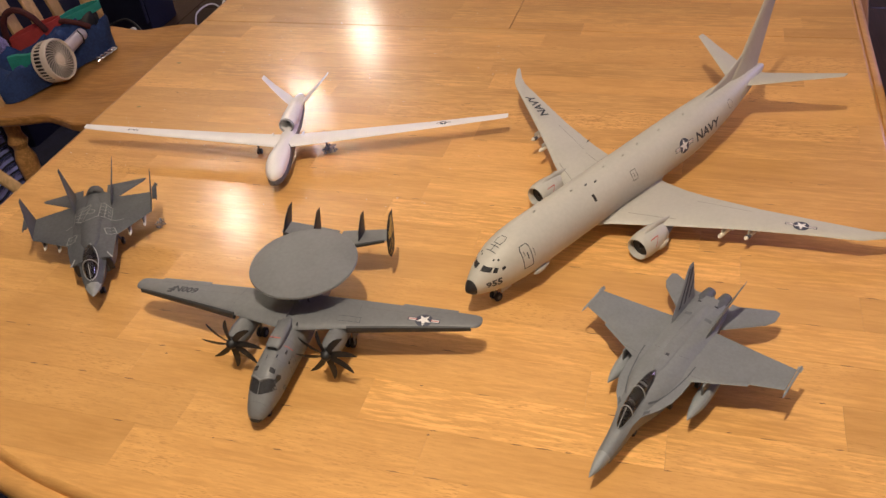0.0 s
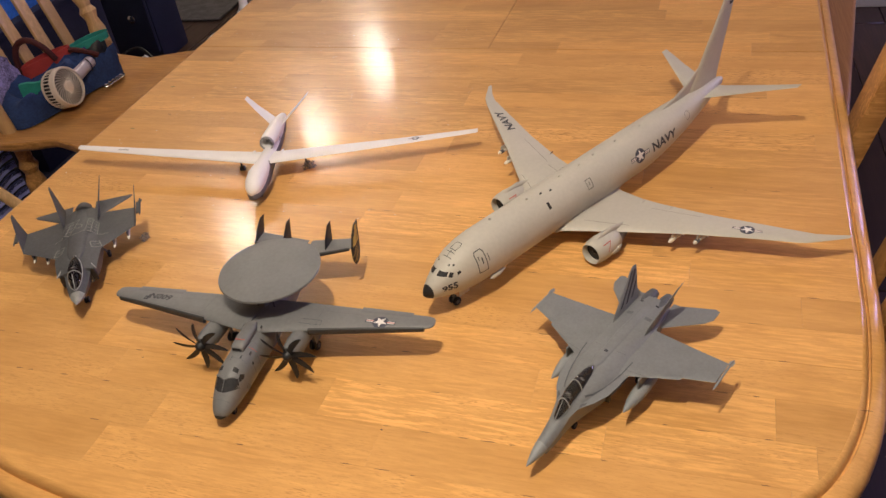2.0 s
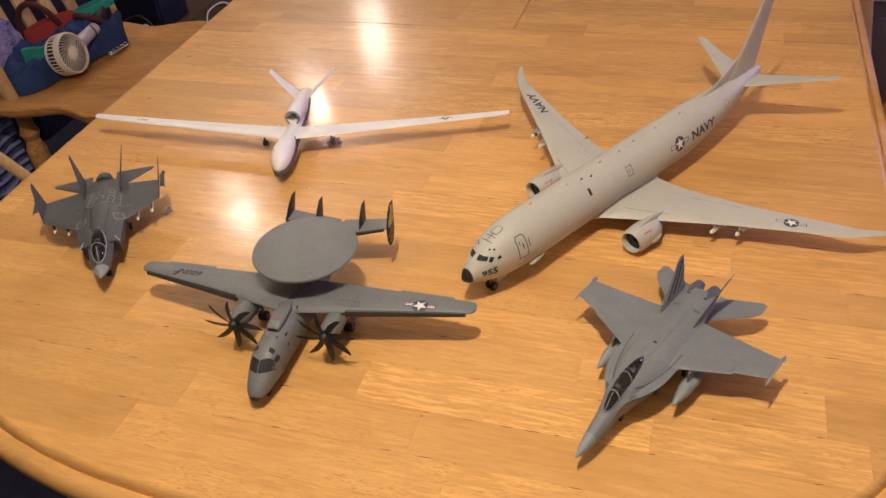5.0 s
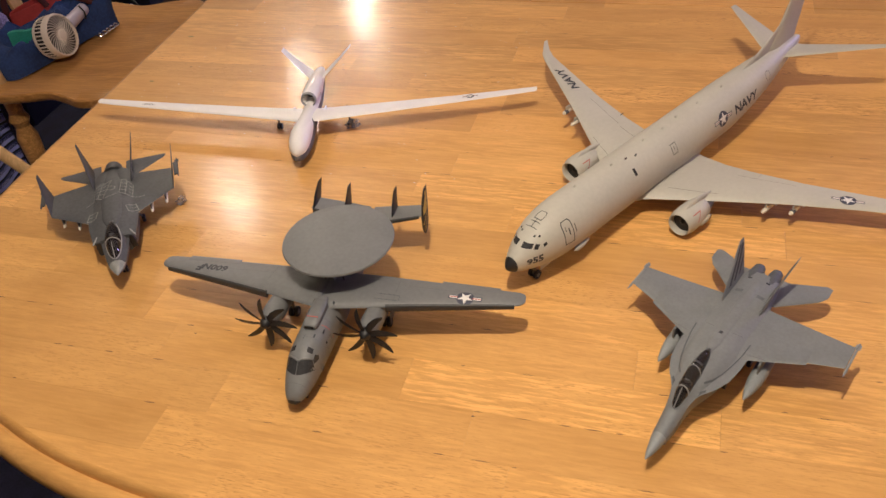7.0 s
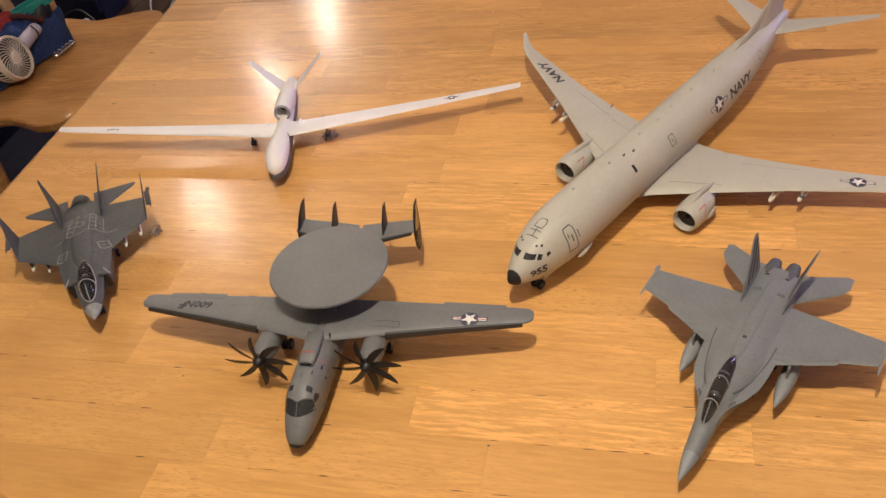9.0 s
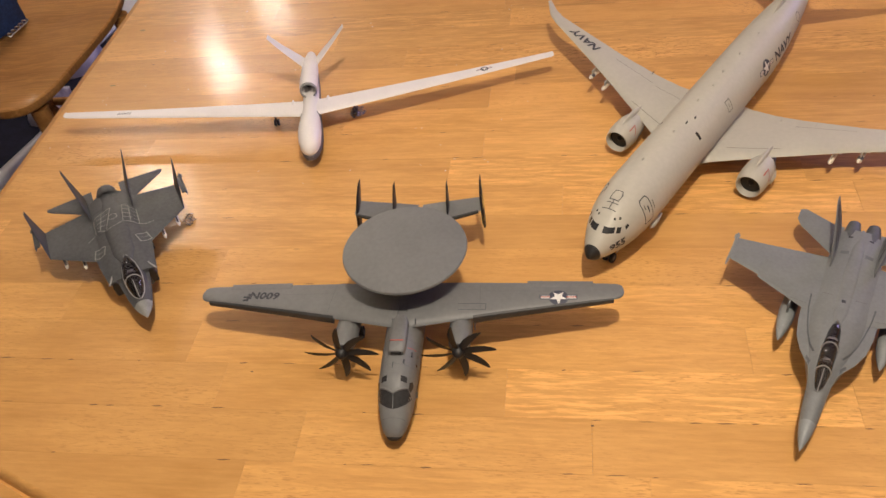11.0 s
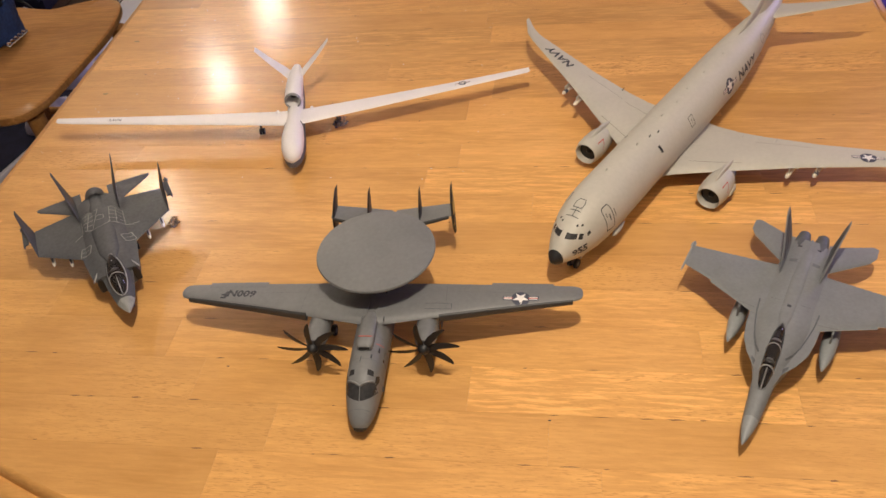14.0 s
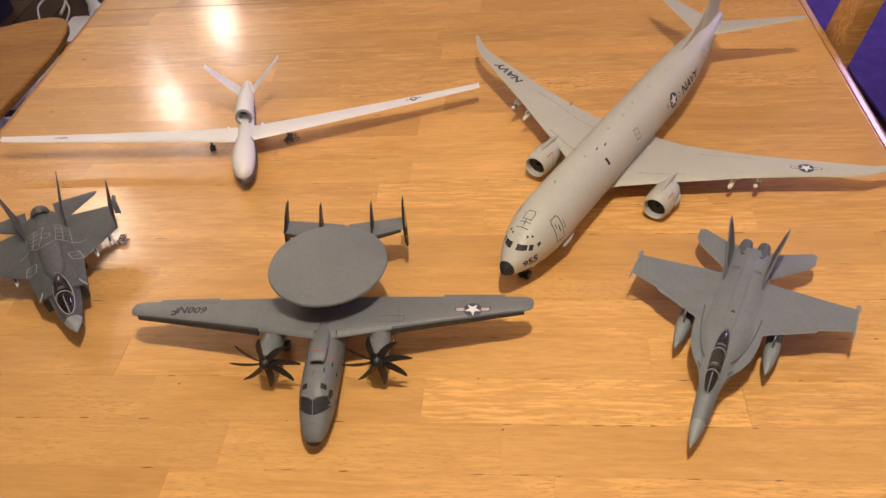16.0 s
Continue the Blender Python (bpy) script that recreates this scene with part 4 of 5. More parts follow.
def drone():
    a = thing("drone_model", "white long-winged surveillance drone scale model with a V tail", "model airplane", (-0.2105, 0.311, TOP), heading(0.158, -0.987))
    rows = [(-2.5, 0.6, 24, 0.6), (-3.6, 3.2, 24, 3.4), (-7, 6.6, 24.4, 7), (-12, 9.7, 25.4, 10.4), (-22, 11.9, 27, 13.2), (-36, 12.6, 28, 13.6), (-50, 12.0, 27.6, 12.4), (-66, 10.8, 26.8, 10.6), (-84, 9.8, 26.6, 9.8), (-104, 9.4, 27.6, 9.8), (-124, 8.8, 28.6, 9.6), (-146, 7.4, 30, 8.6), (-165, 5.4, 31.4, 6.4), (-178, 3, 32.4, 3.6)]
    body = part("fuselage", loft(rows, 32, 2.1), WHITE_MQ, a)
    part("belly", loft([(-2.4, 2.4, 17.6, 2.4), (-6, 6.2, 17.4, 4.8), (-12, 9.2, 17.6, 6.2), (-22, 11.5, 18, 7.2), (-30, 12.5, 18.4, 6.6), (-38, 13.0, 19.4, 8), (-50, 12.7, 21.6, 10.2), (-66, 11.7, 24.4, 11), (-84, 10.4, 24.4, 9), (-104, 10, 25, 8), (-130, 9.3, 26, 7.4), (-165, 6, 29, 5.4), (-178, 3.6, 31, 4)], 32, 3.0), GREY_BELLY, a, "dark grey underside with a wavy edge")
    part("engine_pod", loft([(-114, 5.4, 43, 5.4), (-98, 8.2, 43, 8.2), (-96.4, 8.6, 43, 8.6), (-96.4, 9.3, 43, 9.3), (-98, 9.7, 43, 9.6), (-104, 10.2, 42.8, 10.1), (-120, 10.4, 42, 10.4), (-142, 9.8, 41.4, 10), (-162, 8.4, 40.6, 8.6), (-176, 6.4, 39.6, 6.6), (-184, 4.6, 38.8, 4.8)], 28, 2.0), WHITE_MQ, a)
    part("intake_lip", mm_turned([(-99, 9.8), (-96.5, 9.6), (-95.4, 9.2), (-95.2, 8.6), (-96, 8.1), (-98, 7.9)], 32, "x", (0, 0, 43), caps=False), GREY_LIP, a, "grey ring round the engine intake")
    part("intake_throat", mm_turned([(-113.6, 0.2), (-113.4, 5.5)], 28, "x", (0, 0, 43)), BLACK, a)
    part("tail_nozzle", mm_turned([(-183, 4.2), (-186, 3.8), (-185.5, 3.2), (-180, 3)], 20, "x", (0, 0, 38.6)), METAL, a)
    left = [(6, -64, -96, 31, 6), (14, -65.5, -96, 31, 5.4), (80.5, -76.2, -101.4, 31.3, 4.2), (180.5, -93.6, -110.8, 31.6, 3), (263, -108.6, -120.8, 31.9, 2), (279, -111.6, -122.8, 32, 1.4), (281.8, -114, -123.6, 32, 0.8)]
    right = [(6, -64, -96, 31, 6), (14, -66, -96.3, 31.3, 5.4), (80.8, -80.8, -105, 32.6, 4.2), (184.5, -103, -120.6, 34.5, 3), (271, -122, -135, 36.1, 2), (288.5, -126.6, -138, 36.4, 1.4), (291.6, -130, -138.8, 36.5, 0.8)]
    wings = [part("wing", wing(left, 1), WHITE_MQ, a), part("wing", wing(right, -1), WHITE_MQ, a)]
    for i, s in enumerate((1, -1)):
        f = part("v_tail", wing([(40, -150, -174, 6, 3), (45, -152, -175, 11, 2.6), (60, -162, -178, 29, 2), (73.5, -172, -183, 44.5, 1.2)], s, True), WHITE_MQ, a)
        wheel(a, (-103, s * 46 - 1.8, 3.9), 3.9, 2.4)
        wheel(a, (-103, s * 46 + 1.8, 3.9), 3.9, 2.4)
        part("main_leg", mm_rod((-103, s * 46, 3.6), (-100, s * 46, 30), 1.3), BLACK, a)
        part("gear_door", mm_block((11, 0.7, 8), (-106, s * 43, 22), 0.2), BLACK, a)
        part("wing_bump", loft([(-89, 0.5, 32, 0.5), (-92, 1.7, 32.2, 1.6), (-97, 1.6, 32, 1.5), (-99.5, 0.5, 31.8, 0.5)], 10, y0=s * 20), WHITE_MQ, wings[i])
        lay("fuselage_badge", [(stroke([(-3, -2), (3, -2), (3, 2), (-3, 2)], 0.6, True) + stroke([(-1.5, 0), (1.5, 0)], 0.8), 0, 0)], INK, a, body, round_body(-128, 80, 31, 9.5, s))
    wheel(a, (-34, 0, 3.4), 3.4, 2.2)
    part("nose_leg", mm_rod((-34, 0, 3), (-36, 0, 15), 1.0), BLACK, a)
    lay("insignia", insignia(4.4), INSIGNIA_MATS, wings[0], wings[0], from_above(-105.4, 200, -90 + 6), "small roundel with star and bars")
    lay("lettering", [(lettering("NAVY", 6.2), 0, 0)], INK, wings[1], wings[1], from_above(-118, -217, -90 - 11), "small dark word NAVY")
    return a


def canopy(parent, rows, glass, frames, seats, tub, rail, rail_mat):
    """A clear canopy over a dark tub with seats; frames at the given stations."""
    c = part("canopy", loft(rows, 24, 2.0), glass, parent, "smoked clear canopy")
    part("cockpit_tub", loft([(x, w * 0.86, z - 0.6, h * 0.42) for x, w, z, h in rows], 18, 2.4), BLACK, parent)
    for x in seats:
        seat = part("ejection_seat", mm_block((3, 5, 8), (x, 0, tub + 3), 0.6), METAL, parent)
        part("headrest", mm_block((2.2, 3.0, 2.4), (x - 0.4, 0, tub + 7.6), 0.7), PALE_EDGE, seat, "pale headrest")
    for s in (1, -1):
        rim = [Vector((x, s * w * 1.0, z + 0.3)) * MM for x, w, z, h in rows]
        part("canopy_rail", tube(rim, rail * MM, 6), rail_mat, c, "pale canopy rail")
    x0 = max(frames)
    crown = [(x, z + h) for x, w, z, h in rows if x > x0 - 1]
    part("windscreen_post", tube([Vector((x, 0, z + 0.1)) * MM for x, z in crown], 0.32 * MM, 6), PALE_EDGE, c, "pale windscreen post")
    for fx in frames:
        for (x0, w0, z0, h0), (x1, w1, z1, h1) in zip(rows, rows[1:]):
            if x1 <= fx <= x0:
                t = (fx - x0) / (x1 - x0)
                w, z, h = w0 + t * (w1 - w0), z0 + t * (z1 - z0), h0 + t * (h1 - h0)
                pts = [Vector((fx, w * 1.01 * math.cos(k * math.pi / 10), z + h * 1.01 * math.sin(k * math.pi / 10))) * MM for k in range(11)]
                part("canopy_frame", tube(pts, 0.5 * MM, 6), PALE_EDGE, c, "thin pale canopy frame")
    return c


def fighter():
    a = thing("twin_tail_fighter_model", "blue-grey two-seat twin-tail naval fighter scale model with drop tanks", "model airplane", (0.198, -0.047, TOP), heading(-0.431, -0.902))
    rows = [(-24, 5.6, 26.8, 14.8, 5.7, 21.4), (-36, 6.6, 30, 14.4, 6.7, 23.4), (-46, 7.1, 33, 14.6, 7.2, 27), (-54, 7.6, 36, 14.8, 7.9, 32), (-62, 8.6, 39, 15.4, 10, 35), (-68, 10.4, 40.4, 15.2, 13.6, 35.6), (-75, 12.8, 41.8, 15, 18.4, 36), (-88, 16, 43.8, 14, 23.8, 36.6), (-102, 18.6, 45, 13.6, 25.8, 37), (-118, 20, 45.4, 13.6, 26.6, 37), (-150, 20, 44.8, 14, 22, 37), (-176, 19, 43.8, 16, 19.6, 37), (-200, 17, 43, 20, 17.4, 37), (-212, 15.4, 42.4, 25, 15.6, 36.4)]
    body = part("fuselage", chined(rows), GREY_F18, a)
    part("radome", loft([(-2.5, 0.25, 18.4, 0.25), (-6, 1.6, 18.7, 1.6), (-12, 3.4, 19.4, 3.5), (-18.5, 4.8, 20.2, 5.1), (-24.2, 5.7, 20.9, 6.1)], 24, 2.0), GREY_NOSE, a, "paler grey pointed nose cone")
    w = [(16, -110, -178, 37.4, 5), (27, -116, -177, 37.3, 4), (64, -135.5, -175, 37, 2.8), (64.2, -138, -175, 37, 2.7), (89, -148, -174, 36.8, 1.8)]
    wings = both("wing", w, GREY_F18, a)
    for i, s in enumerate((1, -1)):
        missile(wings[i], -140, s * 90.2, 36.0, 40, 1.0, GREY_NOSE, "slim grey wingtip missile")
        part("intake", merge(mm_block((4, 9, 13), (-98, s * 15, 24), 0.5)), BLACK, a, "black square intake mouth")
        part("tailplane", wing([(14, -184, -223, 33, 3), (20, -189, -224, 32, 2.6), (47, -218, -241, 28, 1.6), (51.5, -227, -240, 27.4, 1.2)], s), GREY_F18, a)
        fin = part("tail_fin", wing([(40, -162, -208, 15.6, 3), (46, -168, -209, 16.6, 2.6), (58, -191, -215, 20.6, 2), (66, -206, -219, 23.6, 1.4), (68, -211, -219, 24.4, 1)], s, True), GREY_F18, a)
        lay("fin_stripes", [([[(-176, 46), (-180, 46), (-212, 66), (-209, 66)], [(-186, 46), (-190, 46), (-217, 64), (-214, 66)], [(-196, 46), (-199, 46), (-214, 56), (-216, 60)]], 0, 0)], INK, fin, fin, lambda u, v, s=s: ((u, -s * 60, v), (0, s, 0)), "dark diagonal stripes")
        noz = part("nozzle", mm_turned([(-200, 6.6), (-212, 6.8), (-220, 5.8), (-226, 4.8), (-225, 4.2), (-216, 4.8)], 22, "x", (0, s * 7.6, 35.4), caps=False), GREY_LINE, a, "round engine nozzle")
        part("nozzle_throat", mm_turned([(-217.2, 0.3), (-217, 5)], 18, "x", (0, s * 7.6, 35.4)), BLACK, noz)
        part("drop_tank", mm_turned([(-92, 0.3), (-96, 2.0), (-104, 4.2), (-114, 5.8), (-126, 6.2), (-142, 5.6), (-154, 3.2), (-160, 0.6)], 20, "x", (0, s * 35.5, 20)), GREY_NOSE, wings[i], "pale grey drop tank")
        part("tank_pylon", mm_block((34, 1.6, 12), (-134, s * 35.5, 30.5), 0.5), GREY_F18, wings[i])
        wheel(a, (-146, s * 21, 4.6), 4.6, 3.2)
        part("main_leg", mm_rod((-146, s * 20, 4), (-140, s * 15, 18), 1.4), METAL, a)
        lay("fuselage_panel", [([[(-58, 10.5), (-66, 13.6), (-72, 13.4), (-68, 10)]], 0, 0)], GREY_F35, a, body, lambda u, v, s=s: ((u, s * v, 150), (0, 0, -1)), "darker anti-glare patch")
        lay("engine_vent", [(box2(-203, 6.2, -201, 9.4), 0, 0)], BLACK, a, [body, noz], lambda u, v, s=s: ((u, s * v, 150), (0, 0, -1)), "small black vent slot")
        lay("wing_seam", [(stroke([(-120, 24), (-123, 40)], 0.45) + stroke([(-130, 8), (-132, 15)], 0.5), 0, 0)], GREY_FAINT, a, [body, *wings], lambda u, v, s=s: ((u, s * v, 150), (0, 0, -1)))
        lay("spine_vent", [(box2(-184, 6, -180, 12), 0, 0)], GREY_FAINT, a, body, lambda u, v, s=s: ((u, s * v, 150), (0, 0, -1)))
    canopy(a, [(-45, 0.6, 32.6, 0.6), (-48, 3.0, 33.8, 3), (-57, 4.9, 37.4, 7.8), (-67, 5.4, 40, 10.4), (-80, 5.4, 41.6, 10), (-94, 4.4, 43.2, 6.4), (-102, 2.4, 44.4, 2.4), (-105, 0.6, 45, 0.6)], GLASS_DARK, (-58.5, -77), (-65, -84), 37, 0.6, GREY_F18)
    # Darker stroke paints the shade of the step between body and strake.
    for s in (1, -1):
        lay("strake_crease", [(stroke([(-75, 10), (-82, 13.6), (-92, 17), (-104, 19.6), (-118, 21.8), (-130, 22.6)], 1.1), 0, 0)], GREY_LINE, a, [body, *wings], lambda u, v, s=s: ((u, s * v, 150), (0, 0, -1)))
    ridge = part("spine", loft([(-100, 2, 44.6, 0.9), (-112, 5, 44.4, 1.7), (-150, 6, 43.6, 1.8), (-190, 4.6, 42.4, 1.5), (-214, 1, 41, 1)], 14), GREY_F18, a)
    lay("spine_light", [(box2(-1.5, -1.5, 1.5, 1.5), 0, 0)], INK, a, ridge, lambda u, v: ((-125 + u, v, 150), (0, 0, -1)))
    for d in (-1.8, 1.8):
        wheel(a, (-70, d, 3.6), 3.6, 2.2)
    part("nose_leg", mm_rod((-70, 0, 3), (-66, 0, 18), 1.3), METAL, a)
    return a


def stealth_fighter():
    a = thing("stealth_fighter_model", "dark grey stealth fighter scale model with folded wingtips and missiles", "model airplane", (-0.311, 0.085, TOP), heading(0.515, -0.857))
    nose = [(-16, 7.2, 33.6, 22.4, 8.2, 28.6), (-28, 9.2, 36.4, 20, 10.8, 30), (-40, 10.6, 39.6, 18, 12.8, 31.6), (-52, 11.6, 42.4, 16.6, 14, 33), (-70, 12.4, 44.6, 16, 16, 34), (-100, 13, 45.6, 15, 18, 35), (-140, 13, 45, 16, 18, 36), (-172, 11, 43.6, 20, 15, 36), (-186, 9.4, 42.4, 25, 10, 36)]
    front = part("forward_fuselage", chined(nose), GREY_F35, a)
    part("radome", chined([(1, 0.3, 28.4, 27.6, 0.4, 28), (-3, 2.2, 29.8, 26.2, 2.6, 28), (-9, 5, 31.8, 24.2, 5.8, 28.2), (-16.1, 7.25, 33.7, 22.4, 8.3, 28.6)]), GREY_F35_PANEL, a, "paler grey nose cone")
    body = part("centre_fuselage", chined([(-50, 18.4, 38.4, 18, 21.4, 36), (-58, 20.6, 42, 16.4, 22.6, 37), (-74, 22.6, 44, 15.4, 25, 38), (-100, 23, 44.8, 15, 27, 38), (-140, 22.4, 44.2, 16, 27, 38), (-166, 20, 43, 19, 25, 38), (-182, 15, 41.6, 24, 17, 37)]), GREY_F35, a)
    spine = part("spine", loft([(-62, 4, 42.6, 2), (-76, 10, 42.4, 3.8), (-110, 12, 42.4, 4), (-150, 10, 41.4, 3.8), (-176, 7, 39.6, 3.2)], 18), GREY_F35, a)
    w = [(18, -78, -168, 38, 5), (27, -86, -166, 38, 4.2), (64, -114, -158, 38.6, 2.4)]
    wings = both("wing", w, GREY_F35, a)
    for i, s in enumerate((1, -1)):
        part("intake", chined([(-48.6, 2.8, 36.4, 21, 3.2, 30), (-49.9, 3.4, 37, 20, 3.8, 30)]), BLACK, a, "black intake mouth").location = (0, s * 16.4 * MM, 0)
        part("intake_lip", mm_rod((-48, s * 21.5, 36), (-60, s * 14.5, 39.6), 0.8), PALE_EDGE, a, "pale intake edge")
        tip = part("folded_wingtip", wing([(37.5, -114.5, -158, 64.2, 2.4), (50, -130, -160, 67.4, 2), (60, -144, -162, 70, 1.4), (67, -154, -163, 71.6, 1)], s, True), GREY_F35, wings[i], "wingtip folded upright")
        missile(tip, -122, s * 72.6, 47, 38, 1.1, GREY_F35, "slim dark wingtip missile")
        part("rail", mm_block((26, 3.6, 1.6), (-140, s * 70.2, 47.4), 0.3), GREY_F35, tip)
        part("tailplane", wing([(14, -160, -202, 36, 3), (25, -167, -201, 36, 2.6), (56, -191, -199, 36, 1.4), (59, -195, -198, 36, 0.8)], s), GREY_F35, a)
        part("tail_fin", wing([(40, -146, -186, 20.4, 3), (46, -153, -187, 21.6, 2.6), (60, -178, -196, 26.6, 2), (71.5, -196, -203, 30.4, 1)], s, True), GREY_F35, a)
        for yy, xx in ((38, -92), (54, -103)):
            part("pylon", mm_block((20, 1.2, 6), (xx - 14, s * yy, 34), 0.3), GREY_F35, wings[i])
            missile(wings[i], xx, s * yy, 29.5, 30, 1.7)
        wheel(a, (-124, s * 22, 4.6), 4.6, 3)
        part("main_leg", mm_rod((-124, s * 22, 4), (-120, s * 18, 18), 1.3), METAL, a)
        sq = [(-5.5, -5), (5.5, -5), (5.5, 5), (-5.5, 5)]
        lay("panel_outline", [(stroke(sq, 0.9, True) + stroke([(0, -4), (0, 4)], 0.5), 0, 0)], GREY_F35_PANEL, a, [body, front, *wings], from_above(-92, s * 20.5, s * 14), "pale square panel outline")
    def mesh_lines(a, b, c, d, m, k):
        """Lines of a skewed grid between four corners, m by k cells."""
        at = lambda f, g: tuple((1 - g) * ((1 - f) * a[i] + f * b[i]) + g * ((1 - f) * d[i] + f * c[i]) for i in (0, 1))
        out = []
        for i in range(m + 1):
            out += stroke([at(i / m, 0), at(i / m, 0.5), at(i / m, 1)], 0.7)
        for i in range(k + 1):
            out += stroke([at(0, i / k), at(0.5, i / k), at(1, i / k)], 0.7)
        return out
    grid = mesh_lines((-122, 8), (-114, 21), (-140, 22), (-149, 11), 2, 4) + mesh_lines((-122, -19.5), (-117, -9), (-150, 0), (-142, -19), 2, 4)
    grid += stroke([(-134 + 4.5 * math.cos(k), 4.5 * math.sin(k)) for k in [j * math.pi / 3 for j in range(6)]], 0.7, True)
    grid += stroke([(-122, 8), (-118, 0), (-117, -9)], 0.7) + stroke([(-114, 21), (-111, 27), (-112, 34)], 0.7) + stroke([(-122, -19.5), (-115, -28)], 0.7)
    merged = part("spine_panel_base", loft([(-116, 17, 42.4, 1.2), (-120, 18, 43.6, 1.6), (-148, 17, 43.2, 1.6), (-152, 15, 42, 1.2)], 16), GREY_F35, a)
    lay("panel_grid", [(grid, 0, 0)], GREY_F35_PANEL, a, [body, spine, front, merged, *wings], lambda u, v: ((u, v, 150), (0, 0, -1)), "pale grid of panel lines")
    noz = part("nozzle", mm_turned([(-178, 11), (-186, 10.6), (-194, 9), (-193, 8.2), (-184, 8.6)], 24, "x", (0, 0, 35), caps=False), GREY_F35, a, "round engine nozzle")
    part("nozzle_throat", mm_turned([(-185.2, 0.3), (-185, 9)], 20, "x", (0, 0, 35)), BLACK, noz)
    canopy(a, [(-18, 0.6, 34, 0.6), (-23, 4.6, 35, 4.6), (-32, 7, 37, 9), (-44, 7.8, 39, 10.6), (-56, 6.4, 41.6, 8), (-66, 3, 43.8, 3.4), (-70, 0.6, 45, 0.6)], GLASS_DARK, (-37,), (-45,), 36, 0.55, PALE_EDGE)
    part("nose_leg", mm_rod((-40, 0, 3), (-38, 0, 18), 1.2), METAL, a)
    for d in (-1.6, 1.6):
        wheel(a, (-40, d, 3.6), 3.6, 2)
    return a


def clear_support(place, size, seed, label):
    """A crumpled scrap of clear packing plastic."""
    bm = bmesh.new()
    bmesh.ops.create_icosphere(bm, subdivisions=3, radius=1.0)
    for v in bm.verts:
        k = 0.62 + 0.55 * noise.noise(v.co * 2.3 + Vector((seed, 0, 0))) + 0.3 * noise.noise(v.co * 6.0 + Vector((0, seed, 0)))
        v.co = Vector((v.co.x * size[0] * k, v.co.y * size[1] * k, max(0.0, (v.co.z * k + 0.35) * size[2]))) * MM
    c = solid("clear_support", bm, CLEAR, label, "plastic support", smooth=False)
    c.matrix_world = pose(*place, 0, 0, seed * 20)
    return c


clear_support((-0.178, 0.418, TOP), (13, 7, 9), 2.0, "small crumpled clear plastic scrap under the drone wing")
clear_support((-0.329, 0.240, TOP), (11, 7, 8), 5.0, "small crumpled clear plastic scrap beside the stealth fighter wing")
airliner(), radar_plane(), drone(), fighter(), stealth_fighter()

# ---- chairs ----
TURNED_LEG = [(0, 0.013), (0.03, 0.016), (0.10, 0.021), (0.13, 0.015), (0.15, 0.022), (0.17, 0.015), (0.24, 0.024), (0.30, 0.026), (0.33, 0.017), (0.35, 0.025), (0.37, 0.018), (0.43, 0.02)]
TURNED_POST = [(0, 0.017), (0.05, 0.02), (0.10, 0.024), (0.13, 0.017), (0.15, 0.025), (0.165, 0.017), (0.19, 0.023), (0.30, 0.02), (0.42, 0.021), (0.50, 0.016), (0.58, 0.014)]


def spindle(profile, foot, head, count=16):
    """A turned piece between two points."""
    a, b = Vector(foot), Vector(head)
    stretch = (b - a).length / profile[-1][0]
    bm = turned([(p * stretch, r) for p, r in profile], count)
    bmesh.ops.transform(bm, matrix=Matrix.Translation(a) @ (b - a).to_track_quat("Z", "Y").to_matrix().to_4x4(), verts=bm.verts)
    return bm


SEAT_EDGE = ((-1.03, 1.511), (-0.995, 1.497), (-0.970, 1.462), (-0.955, 1.40), (-0.946, 1.31), (-0.951, 1.20), (-0.958, 1.10), (-0.965, 1.035), (-0.988, 0.972), (-1.038, 0.950), (-1.09, 0.968), (-1.147, 0.983), (-1.214, 0.964), (-1.284, 0.957),
             (-1.345, 0.985), (-1.372, 1.06), (-1.380, 1.23), (-1.372, 1.38), (-1.345, 1.465), (-1.28, 1.49), (-1.203, 1.473), (-1.153, 1.466), (-1.094, 1.492))


def seat_mesh(depth, width, thick=0.026):
    """Saddled seat with a waved front, x forwards; rounded edge."""
    c, r = math.cos(radians(4)), math.sin(radians(4))
    pts = [Vector((c * (x + 1.133) - r * (y - 1.215), r * (x + 1.133) + c * (y - 1.215))) for x, y in SEAT_EDGE[::-1]]
    n, ring = len(pts), []
    for i in range(n):
        p0, p1, p2, p3 = pts[i - 1], pts[i], pts[(i + 1) % n], pts[(i + 2) % n]
        for t in (0, 0.25, 0.5, 0.75):
            q = 0.5 * ((2 * p1) + (p2 - p0) * t + (2 * p0 - 5 * p1 + 4 * p2 - p3) * t * t + (3 * p1 - p0 - 3 * p2 + p3) * t ** 3)
            ring.append((q.x, q.y))
    rings = []
    for inset, z in ((0.05, -thick), (0.012, -thick), (0.002, -thick * 0.75), (0.0, -thick * 0.5), (0.001, -thick * 0.12), (0.005, 0.0), (0.05, -0.001), (0.12, -0.007), (0.19, -0.012)):
        rings.append([Vector((x * (1 - 2 * inset / depth), y * (1 - 2 * inset / width), z)) for x, y in ring])
    return join_rings(bmesh.new(), rings)


